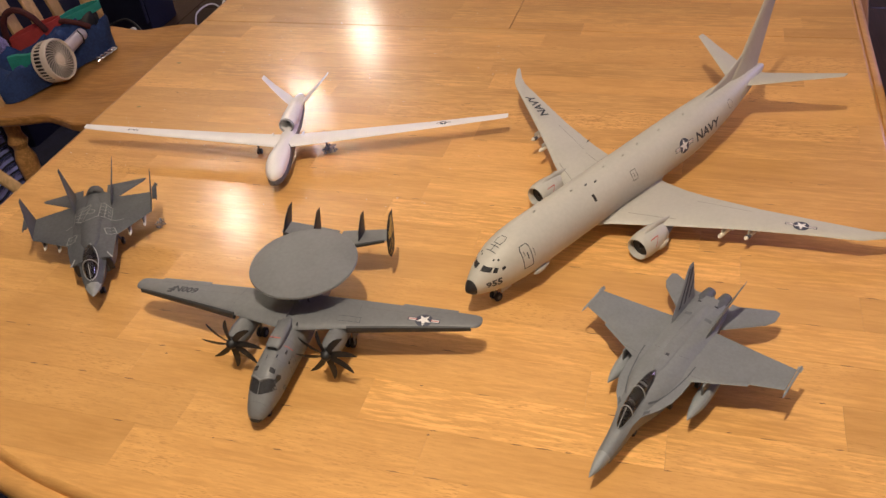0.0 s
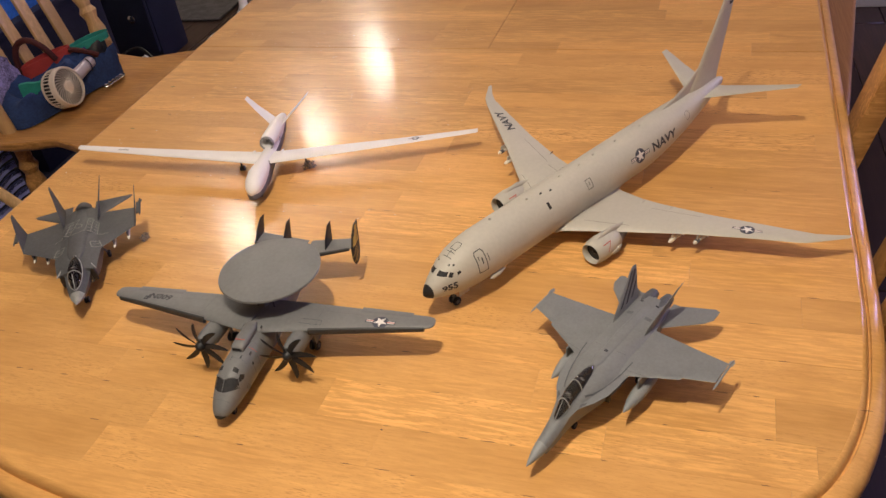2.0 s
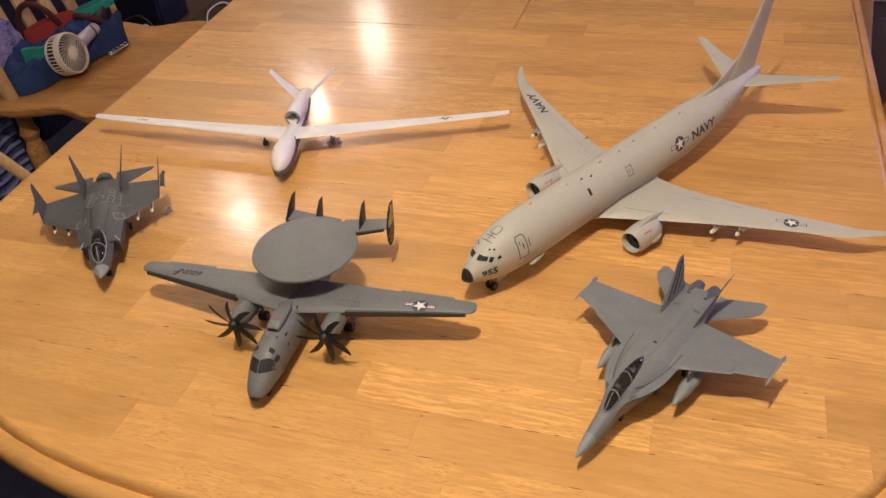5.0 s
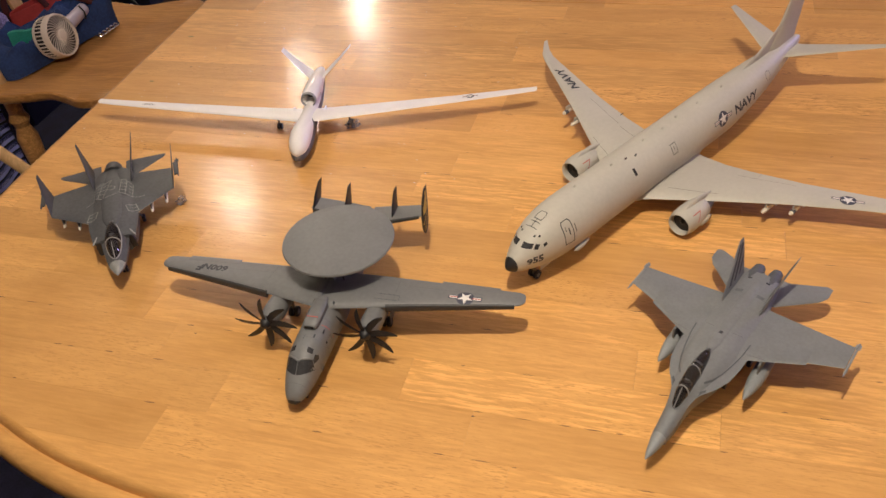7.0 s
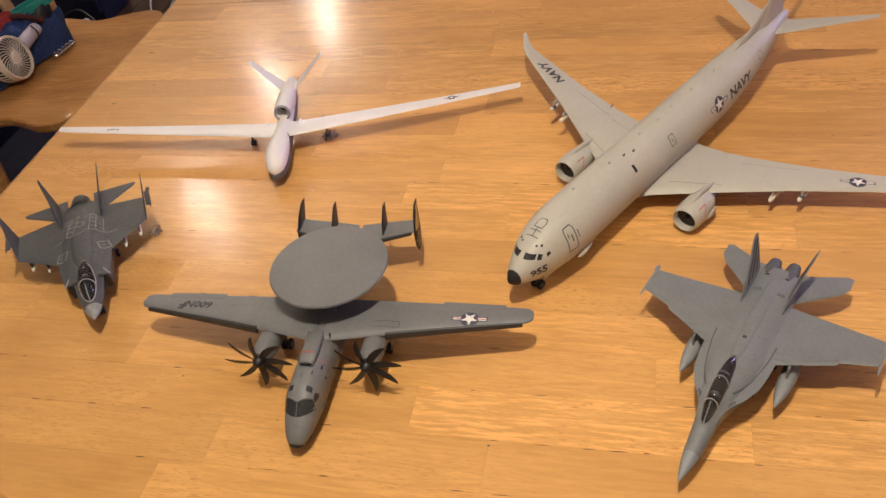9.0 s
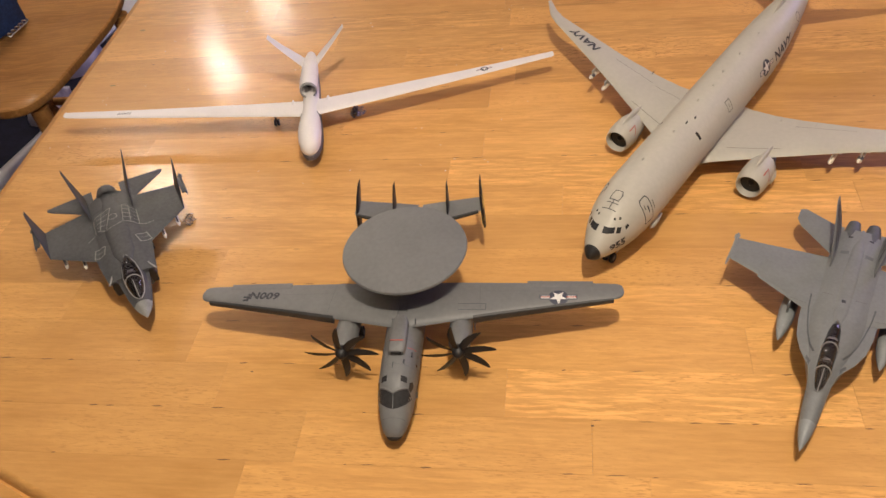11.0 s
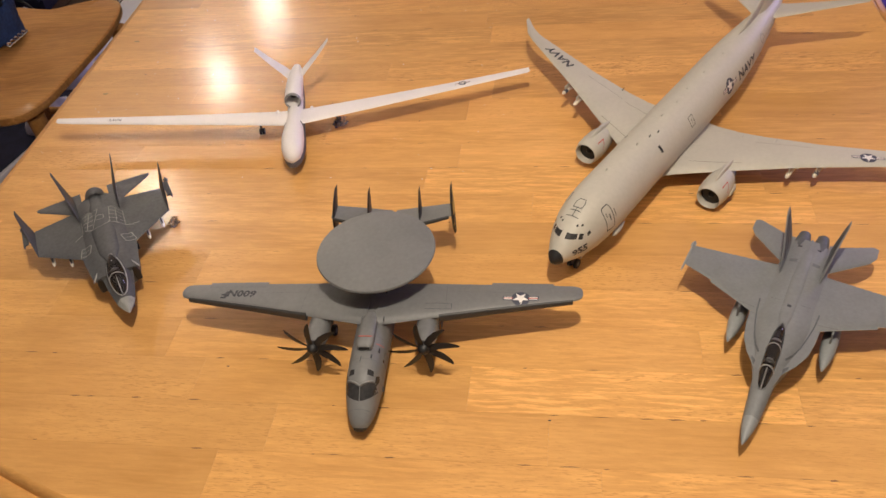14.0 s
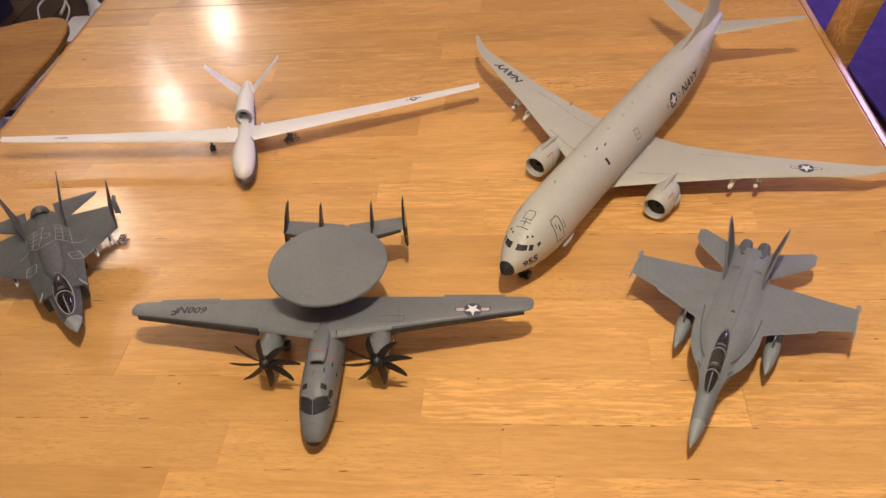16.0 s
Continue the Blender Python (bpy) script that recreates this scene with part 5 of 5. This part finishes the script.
def dining_chair(place, turn, label, flat_posts=False, group="chairs round the table"):
    """A wooden side chair facing its own +x: saddled seat, turned legs and a slatted back."""
    c = thing("dining_chair", label, "chair", place, turn, group)
    d, w, h = 0.42, 0.53, 0.45
    part("seat", seat_mesh(d, w), WOOD_SEAT, c).location = (0, 0, h)
    for x, y in ((0.15, 0.2), (0.15, -0.2), (-0.16, 0.19), (-0.16, -0.19)):
        part("leg", spindle(TURNED_LEG, (x * 1.02, y * 1.02, 0), (x, y, h - 0.03)), WOOD_SEAT, c)
    for y in (0.2, -0.2):
        part("stretcher", rod((0.16, y * 1.06, 0.17), (-0.17, y * 1.04, 0.17), 0.011, 12), WOOD_SEAT, c)
    part("stretcher", rod((0.0, 0.21, 0.17), (0.0, -0.21, 0.17), 0.011, 12), WOOD_SEAT, c)
    for y in (0.225, -0.205):
        if flat_posts:
            bm = block((0.03, 0.058, 0.62), (0, 0, 0.31), 0.007)
            bmesh.ops.transform(bm, matrix=Matrix.Translation((-0.18, y, h - 0.02)) @ Matrix.Rotation(radians(-14), 4, "Y"), verts=bm.verts)
            part("back_post", bm, WOOD_SEAT, c)
        else:
            part("back_post", spindle(TURNED_POST, (-0.15, y, h - 0.01), (-0.29, y * 1.12, h + 0.57)), WOOD_PALE, c)
    for y in ((0.05, 0.13) if flat_posts else (-0.15, -0.075, 0.0, 0.075, 0.15)):
        bm = block((0.011, 0.034, 0.56), (0, 0, 0.28), 0.003)
        bmesh.ops.transform(bm, matrix=Matrix.Translation((-0.192, y, h - 0.01)) @ Matrix.Rotation(radians(-13.5), 4, "Y"), verts=bm.verts)
        part("slat", bm, WOOD_SEAT if flat_posts else WOOD_PALE, c)
    part("top_rail", block((0.022, 0.56, 0.10), (-0.315, 0, h + 0.58), 0.008), WOOD_PALE, c)
    return c


dining_chair((-1.145, 1.215, 0), -4, "pale wooden dining chair with a saddled seat holding a bag")
dining_chair((0.31, 0.47, 0), 180, "honey-coloured wooden dining chair pushed under the table side", flat_posts=True)

# ---- things on the chair ----
BLUE_CLOTH = material("navy_blue_canvas", (0.018, 0.045, 0.15), 0.85, noise_scale=18, vary=0.35, bump=0.6)
RED_CLOTH = material("red_webbing", (0.36, 0.035, 0.03), 0.8, noise_scale=40, vary=0.2, bump=0.4)
TEAL_CLOTH = material("teal_webbing", (0.02, 0.26, 0.21), 0.8, noise_scale=40, vary=0.2, bump=0.4)
DARK_CLOTH = material("maroon_strap", (0.07, 0.014, 0.014), 0.85, noise_scale=40, vary=0.25)
PRINT_CLOTH = material("mauve_printed_cloth", (0.24, 0.21, 0.40), 0.85, noise_scale=26, vary=0.85, bump=0.3)
CREAM_PLASTIC = material("cream_plastic", (0.76, 0.68, 0.61), 0.45, noise_scale=30, vary=0.05)
LILAC_PLASTIC = material("lilac_plastic", (0.50, 0.46, 0.56), 0.4, noise_scale=30, vary=0.05)
CHROME = material("chrome", (0.75, 0.73, 0.7), 0.15, metal=1.0)
WHITE_PLASTIC = material("white_plastic", (0.62, 0.62, 0.66), 0.45, noise_scale=14, vary=0.06)
PAPER = material("crumpled_white_plastic_bag", (0.62, 0.60, 0.70), 0.35, noise_scale=30, vary=0.2, bump=0.8)
NAVY_PAINT = material("navy_cabinet_paint", (0.012, 0.014, 0.034), 0.5, noise_scale=8, vary=0.2)
BIN_BLUE = material("bright_blue_plastic", (0.05, 0.24, 0.72), 0.5, noise_scale=10, vary=0.3)
GREY_RUG = material("grey_woven_rug", (0.06, 0.055, 0.055), 0.95, noise_scale=22, vary=0.55, bump=0.8)
NAVY_SHEET = material("dark_navy_sheet", (0.012, 0.013, 0.034), 0.95, noise_scale=24, vary=0.4, bump=0.8)
CABLE_BLACK = material("black_cable", (0.012, 0.012, 0.014), 0.5)
SEAT_TOP = 0.449


def rumpled(outline, height, folds, seed, z=SEAT_TOP, layers=9):
    """A soft bag: outline shrinking upwards into a rumpled top."""
    n = 64
    pts = [Vector(p) for p in outline]
    m = len(pts)
    ring = []
    for i in range(n):
        f = i / n * m
        k, t = int(f), f - int(f)
        p0, p1, p2, p3 = pts[k - 1], pts[k % m], pts[(k + 1) % m], pts[(k + 2) % m]
        ring.append(0.5 * ((2 * p1) + (p2 - p0) * t + (2 * p0 - 5 * p1 + 4 * p2 - p3) * t * t + (3 * p1 - p0 - 3 * p2 + p3) * t ** 3))
    mid = sum(ring, Vector((0, 0))) / n
    rings = []
    for j in range(layers + 1):
        t = j / layers
        up, shrink = math.sin(t * math.pi / 2) ** 0.8, 1 - t ** 2.2 * 0.97
        row = []
        for p in ring:
            q = mid + (p - mid) * shrink
            wob = noise.noise(Vector((q.x * 14 + seed, q.y * 14, t * 2))) + 0.5 * noise.noise(Vector((q.x * 34, q.y * 34 + seed, t * 4)))
            row.append(Vector((q.x + 0.012 * wob * min(1, 3 * t), q.y + 0.012 * wob * min(1, 3 * t), z + max(0, up * height * (1 + folds * wob) if t > 0 else 0))))
        rings.append(row)
    return join_rings(bmesh.new(), rings)


bag = thing("canvas_bag", "rumpled navy blue canvas bag lying open on the chair seat", "bag")
part("bag_body", rumpled([(-1.275, 1.035), (-1.235, 1.15), (-1.215, 1.255), (-1.192, 1.325), (-1.215, 1.365), (-1.29, 1.395), (-1.35, 1.30), (-1.385, 1.14), (-1.36, 1.06)], 0.085, 0.75, 3.0, layers=14), BLUE_CLOTH, bag)
part("bag_end", rumpled([(-1.215, 1.29), (-1.188, 1.325), (-1.19, 1.36), (-1.225, 1.38), (-1.25, 1.35)], 0.088, 0.5, 6.0), BLUE_CLOTH, bag)
# Closed black lump in place of the bag's shaded inside.
part("bag_mouth_shade", rumpled([(-1.255, 1.28), (-1.205, 1.30), (-1.195, 1.35), (-1.235, 1.375), (-1.275, 1.34)], 0.098, 0.5, 12.0), CABLE_BLACK, bag, "black lump standing in for the shaded open mouth")
part("bag_handle", tube([(-1.373, 1.20, 0.50), (-1.372, 1.20, 0.56), (-1.352, 1.20, 0.60), (-1.315, 1.20, 0.615), (-1.285, 1.21, 0.595), (-1.275, 1.23, 0.55)], 0.008), DARK_CLOTH, bag, "maroon strap loop")
part("bag_strap", tube([(-1.30, 1.27, 0.53), (-1.26, 1.27, 0.556), (-1.225, 1.28, 0.55), (-1.20, 1.30, 0.53)], 0.007), DARK_CLOTH, bag, "maroon strap")


def band(name, label, points, width, mat, thick=0.0016):
    """A strip of webbing standing on edge along points."""
    pts = [Vector(p) for p in points]
    rings = []
    for i, p in enumerate(pts):
        d = (pts[min(i + 1, len(pts) - 1)] - pts[max(i - 1, 0)])
        side = Vector((-d.y, d.x, 0)).normalized() * thick
        up = Vector((0, 0, width))
        rings.append([p - side, p + side, p + side + up, p - side + up])
    return solid(name, join_rings(bmesh.new(), rings), mat, label, "strap")


def arc(cx, cy, rx, ry, a0, a1, z0, z1, n=24, turn=0.0):
    out = []
    for i in range(n + 1):
        a = radians(a0 + (a1 - a0) * i / n)
        x, y = rx * math.cos(a), ry * math.sin(a)
        c, s = math.cos(radians(turn)), math.sin(radians(turn))
        out.append((cx + c * x - s * y, cy + s * x + c * y, z0 + (z1 - z0) * math.sin(math.pi * i / n)))
    return out


band("red_collar", "wide red webbing band curled on the canvas bag", arc(-1.302, 1.225, 0.018, 0.066, -80, 260, 0.515, 0.535, turn=-38), 0.034, RED_CLOTH)
band("teal_collar", "teal webbing band curled at the bag's end", arc(-1.236, 1.32, 0.018, 0.058, -60, 240, 0.538, 0.556, turn=-42), 0.02, TEAL_CLOTH)
band("teal_strap", "short teal webbing strip lying on the bag", [(-1.305 + 0.0085 * i, 1.105 + 0.0045 * i, 0.50 + 0.002 * math.sin(i)) for i in range(9)], 0.036, TEAL_CLOTH, 0.006)
solid("printed_pouch", rumpled([(-1.395, 1.04), (-1.355, 1.05), (-1.34, 1.11), (-1.35, 1.17), (-1.385, 1.18), (-1.40, 1.11)], 0.165, 0.25, 8.0), PRINT_CLOTH, "mauve and brown printed cloth pouch beside the bag", "pouch")


def hand_fan():
    f = new("hand_fan")
    face = Vector((0.95, 0.02, 0.22)).normalized()
    grip = Vector((0.62, 0.72, 0.05))
    grip = (grip - face * grip.dot(face)).normalized()
    f.matrix_world = Matrix.Translation((-1.208, 1.152, 0.508)) @ Matrix((grip, face.cross(grip), face)).transposed().to_4x4()
    tagged(f, "cream plastic handheld fan with a lilac handle lying on the bag", "fan")
    r = 0.052
    part("rim", turned([(-0.003, r * 0.93), (-0.003, r * 0.99), (0.006, r), (0.013, r * 0.96), (0.013, r * 0.90), (0.006, r * 0.9)], 40), CREAM_PLASTIC, f)
    part("back_ring", turned([(-0.036, r * 0.84), (-0.033, r * 0.93), (-0.027, r * 0.97), (-0.025, r * 0.97), (-0.025, r * 0.9)], 40), CREAM_PLASTIC, f)
    part("dark_drum", turned([(-0.026, r * 0.92), (-0.002, r * 0.935)], 32), CABLE_BLACK, f)
    for k in range(34):
        a = 2 * math.pi * k / 34
        part("side_rib", rod((r * 0.955 * math.cos(a), r * 0.955 * math.sin(a), -0.027), (r * 0.97 * math.cos(a + 0.05), r * 0.97 * math.sin(a + 0.05), -0.002), 0.0017, 5), CREAM_PLASTIC, f)
    part("back_shell", turned([(-0.038, 0.004), (-0.036, r * 0.86)], 32), CREAM_PLASTIC, f)
    part("hub", turned([(0.004, 0.013), (0.012, 0.013), (0.0145, 0.011), (0.0155, 0.004)], 24), CREAM_PLASTIC, f)
    part("dark_inside", turned([(0.0062, 0.002), (0.0064, r * 0.89)], 28), CABLE_BLACK, f)
    for k in range(30):
        a0 = 2 * math.pi * k / 30
        pts = []
        for j in range(6):
            rr = 0.012 + (r * 0.93 - 0.012) * j / 5
            a = a0 + 0.55 * (j / 5) ** 1.2
            pts.append((rr * math.cos(a), rr * math.sin(a), 0.0115 - 0.001 * (j / 5)))
        part("grille_rib", tube(pts, 0.0012, 4), CREAM_PLASTIC, f)
    part("handle", rod((0.045, 0.012, 0), (0.125, 0.03, -0.002), 0.0165, 16, 0.015), LILAC_PLASTIC, f, "lilac cylindrical handle")
    part("wrist_cord", tube([(0.098, 0.008, 0.014), (0.10, 0.025, 0.018), (0.10, 0.042, 0.01)], 0.0018, 6), CABLE_BLACK, f)
    return f


hand_fan()
keys = thing("key_ring", "small bunch of chrome keys hanging off the bag", "keys")
for i in range(5):
    cx, cy = -1.186 + 0.002 * i, 1.272 + 0.015 * i
    part("ring" if i % 2 else "key", tube([(cx + 0.008 * math.cos(a * 0.9), cy + 0.009 * math.sin(a * 0.9), SEAT_TOP + 0.004 + 0.003 * (a % 2)) for a in range(8)], 0.002, 6), CHROME, keys)

# ---- the floor and far corner beyond the table ----
# Added sheet that turns the brown floor under the chair dark navy.
solid("rug", block((2.3, 2.0, 0.012), (-1.95, 1.2, 0.006), 0.004, 1), NAVY_SHEET, "dark navy sheet on the floor under the chair", "rug")
solid("door_mat", block((0.55, 0.36, 0.012), (-2.08, 3.06, 0.006), 0.004, 1), GREY_RUG, "grey woven mat on the dark floor", "mat")
cab = thing("cabinet", "dark navy low cabinet with a round chrome knob", "cabinet")
part("body", block((1.05, 0.20, 0.62), (-2.36, 2.535, 0.31), 0.006), NAVY_PAINT, cab)
door = part("door", block((0.50, 0.018, 0.54), (-2.09, 2.425, 0.32), 0.004), NAVY_PAINT, cab)
part("knob", turned([(0, 0.006), (0.012, 0.006), (0.016, 0.016), (0.026, 0.017), (0.031, 0.010), (0.032, 0.002)], 18, "y"), CHROME, door, "round chrome knob").matrix_world = pose(-1.905, 2.416, 0.205, 180, 0, 0)
chest = thing("storage_chest", "dark navy wooden chest behind the chair", "chest")
part("chest_body", block((0.40, 0.56, 0.46), (-1.955, 1.79, 0.23), 0.008), NAVY_PAINT, chest)
part("chest_lid", block((0.42, 0.58, 0.035), (-1.955, 1.79, 0.478), 0.008), NAVY_PAINT, chest)
bin_ = thing("storage_bin", "bright blue plastic storage bin with a pale printed label", "bin")
part("bin_body", join_rings(bmesh.new(), [[Vector((-1.955 + a * sx, 1.79 + b * sy, z)) for a, b in ((-1, -1), (1, -1), (1, 1), (-1, 1))] for sx, sy, z in ((0.17, 0.24, 0.4965), (0.195, 0.27, 0.80), (0.205, 0.28, 0.81), (0.185, 0.26, 0.81), (0.16, 0.23, 0.51))]), BIN_BLUE, bin_, smooth=False)
for k in range(5):
    part("bin_label", block((0.002, 0.035, 0.05), (-1.771 + 0.002 * (k % 2), 1.60 + 0.05 * k, 0.63 + 0.012 * (k % 2))), RED_CLOTH if k % 2 else WHITE_PLASTIC, bin_)
stand = thing("floor_stand", "white tubular stand lying on the dark floor", "stand")
part("pole", rod((-1.40, 2.44, 0.045), (-1.80, 3.13, 0.045), 0.021, 20), WHITE_PLASTIC, stand)
part("base", block((0.24, 0.36, 0.03), (-1.40, 2.29, 0.015), 0.01), WHITE_PLASTIC, stand)
part("base_collar", rod((-1.39, 2.42, 0.045), (-1.42, 2.475, 0.045), 0.03, 20), WHITE_PLASTIC, stand)
for k, (mat, word, pts, r) in enumerate((
        (WHITE_PLASTIC, "white", [(-1.665, 2.49, 0.01), (-1.67, 2.53, 0.05), (-1.65, 2.60, 0.06), (-1.61, 2.61, 0.05), (-1.57, 2.56, 0.02), (-1.55, 2.47, 0.01)], 0.0035),
        (WHITE_PLASTIC, "white", [(-1.60, 2.54, 0.01), (-1.62, 2.64, 0.012), (-1.68, 2.80, 0.012), (-1.76, 3.02, 0.012), (-1.84, 3.2, 0.01)], 0.006),
        (CABLE_BLACK, "black", [(-2.0, 2.2, 0.01), (-1.95, 2.26, 0.08), (-1.85, 2.30, 0.12), (-1.76, 2.26, 0.07), (-1.78, 2.2, 0.01), (-1.9, 2.1, 0.01)], 0.005),
        (CABLE_BLACK, "black", [(-1.9, 2.16, 0.01), (-1.82, 2.24, 0.07), (-1.72, 2.24, 0.09), (-1.66, 2.18, 0.04), (-1.68, 2.12, 0.01)], 0.005),
        (WHITE_PLASTIC, "pale grey", [(-1.98, 2.12, 0.01), (-1.86, 2.2, 0.03), (-1.8, 2.26, 0.10), (-1.74, 2.2, 0.05), (-1.7, 2.1, 0.01)], 0.006),
        (WHITE_PLASTIC, "white", [(-1.48, 1.98, 0.01), (-1.44, 2.03, 0.03), (-1.40, 2.10, 0.04), (-1.36, 2.12, 0.01)], 0.008))):
    solid("cable", tube(pts, r, 6), mat, f"loose {word} cable looping over the dark floor", "cable", "loose cables")
solid("plug_block", block((0.05, 0.09, 0.03), (-1.70, 2.16, 0.015), 0.006), WHITE_PLASTIC, "white plug block among the cables", "plug")
solid("plastic_bag", rumpled([(-1.53, 1.84), (-1.46, 1.82), (-1.40, 1.88), (-1.42, 1.98), (-1.50, 2.0), (-1.55, 1.92)], 0.07, 0.8, 5.0, 0.012), PAPER, "crumpled white plastic bag on the floor", "bag")
solid("plastic_bag", rumpled([(-1.50, 1.58), (-1.44, 1.56), (-1.40, 1.64), (-1.42, 1.72), (-1.48, 1.72)], 0.05, 0.8, 9.0, 0.012), PAPER, "crumpled pale plastic bag on the floor", "bag")
solid("wrapping_tube", rod((-1.44, 1.22, 0.035), (-1.36, 1.56, 0.035), 0.022, 14), WHITE_PLASTIC, "pale lilac cardboard tube on the navy sheet", "tube")
cloth = thing("striped_towel", "blue and white striped towel hanging over a box", "towel")
part("box", block((0.34, 0.36, 0.40), (-1.60, 0.93, 0.212), 0.01), NAVY_PAINT, cloth)
STRIPE_WHITE = material("pale_blue_towel", (0.40, 0.43, 0.85), 0.9, noise_scale=40, vary=0.15, bump=0.5)
STRIPE_BLUE = material("blue_towel_stripe", (0.06, 0.07, 0.20), 0.9, noise_scale=40, vary=0.2, bump=0.5)
for i in range(26):
    z0 = 0.05 + i * 0.014 - 0.004 * (i % 2)
    bm = join_rings(bmesh.new(), [[Vector((-1.415 + 0.008 * math.sin(yy * 40) + d, yy, z)) for z in (z0, z0 + (0.018 if i % 2 == 0 else 0.0095))] + [Vector((-1.42 + 0.008 * math.sin(yy * 40) + d, yy, z)) for z in (z0 + (0.018 if i % 2 == 0 else 0.0095), z0)] for d, yy in [(0.0, 0.77 + 0.02 * k) for k in range(17)]])
    part("stripe", bm, STRIPE_WHITE if i % 2 == 0 else STRIPE_BLUE, cloth)
solid("wooden_pole", rod((-0.84, 0.85, 0.012), (-1.38, 0.675, 0.82), 0.013, 16), WOOD_PALE, "pale round wooden pole leaning beside the table", "pole")
solid("far_box", block((0.5, 0.3, 0.16), (1.12, 3.02, 0.08), 0.01), WHITE_PLASTIC, "pale flat box on the far floor", "box")

# Sheet on the floor whose purple stands in for daylight falling there.
DAYLIT_PURPLE = material("daylit_purple_floor", (0.075, 0.037, 0.19), 0.95, noise_scale=24, vary=0.3, bump=0.8)
solid("daylit_floor_patch", block((1.2, 1.42, 0.012), (1.72, 1.60, 0.006), 0.004, 1), DAYLIT_PURPLE, "floor patch coloured purple for the daylight on it", "mat")
bench = thing("bench", "varnished wooden bench pushed against the table side", "bench", (0.53, 1.575, 0), -8.6)
part("seat_board", block((0.34, 1.1, 0.035), (0, 0, 0.4325), 0.013, 4), WOOD_BENCH, bench)
for x in (-0.13, 0.13):
    for y in (-0.46, 0.46):
        part("leg", rod((x, y, 0), (x * 0.92, y * 0.96, 0.416), 0.02, 14, 0.024), WOOD_BENCH, bench)

# worn-in paint specks on the table top
SPECK_GREEN = material("green_paint_speck", (0.26, 0.22, 0.08), 0.6)
for x, y, r, mat in ((-0.53, 0.663, 0.0032, SPECK_GREEN), (-0.48, 0.564, 0.0011, INK), (-0.52, 0.517, 0.0026, SPECK_GREEN), (0.063, -0.011, 0.0009, INK), (-0.215, 0.045, 0.0009, INK)):
    speck = turned([(0, r), (0.0002, r * 0.9), (0.0003, 0.0004)], 9, "z", (0, 0, 0))
    bmesh.ops.transform(speck, matrix=Matrix.Diagonal((1.5, 0.6, 1, 1)), verts=speck.verts)
    part("paint_speck", speck, mat, table, "tiny dark speck").location = (x, y, TOP + 0.00005)
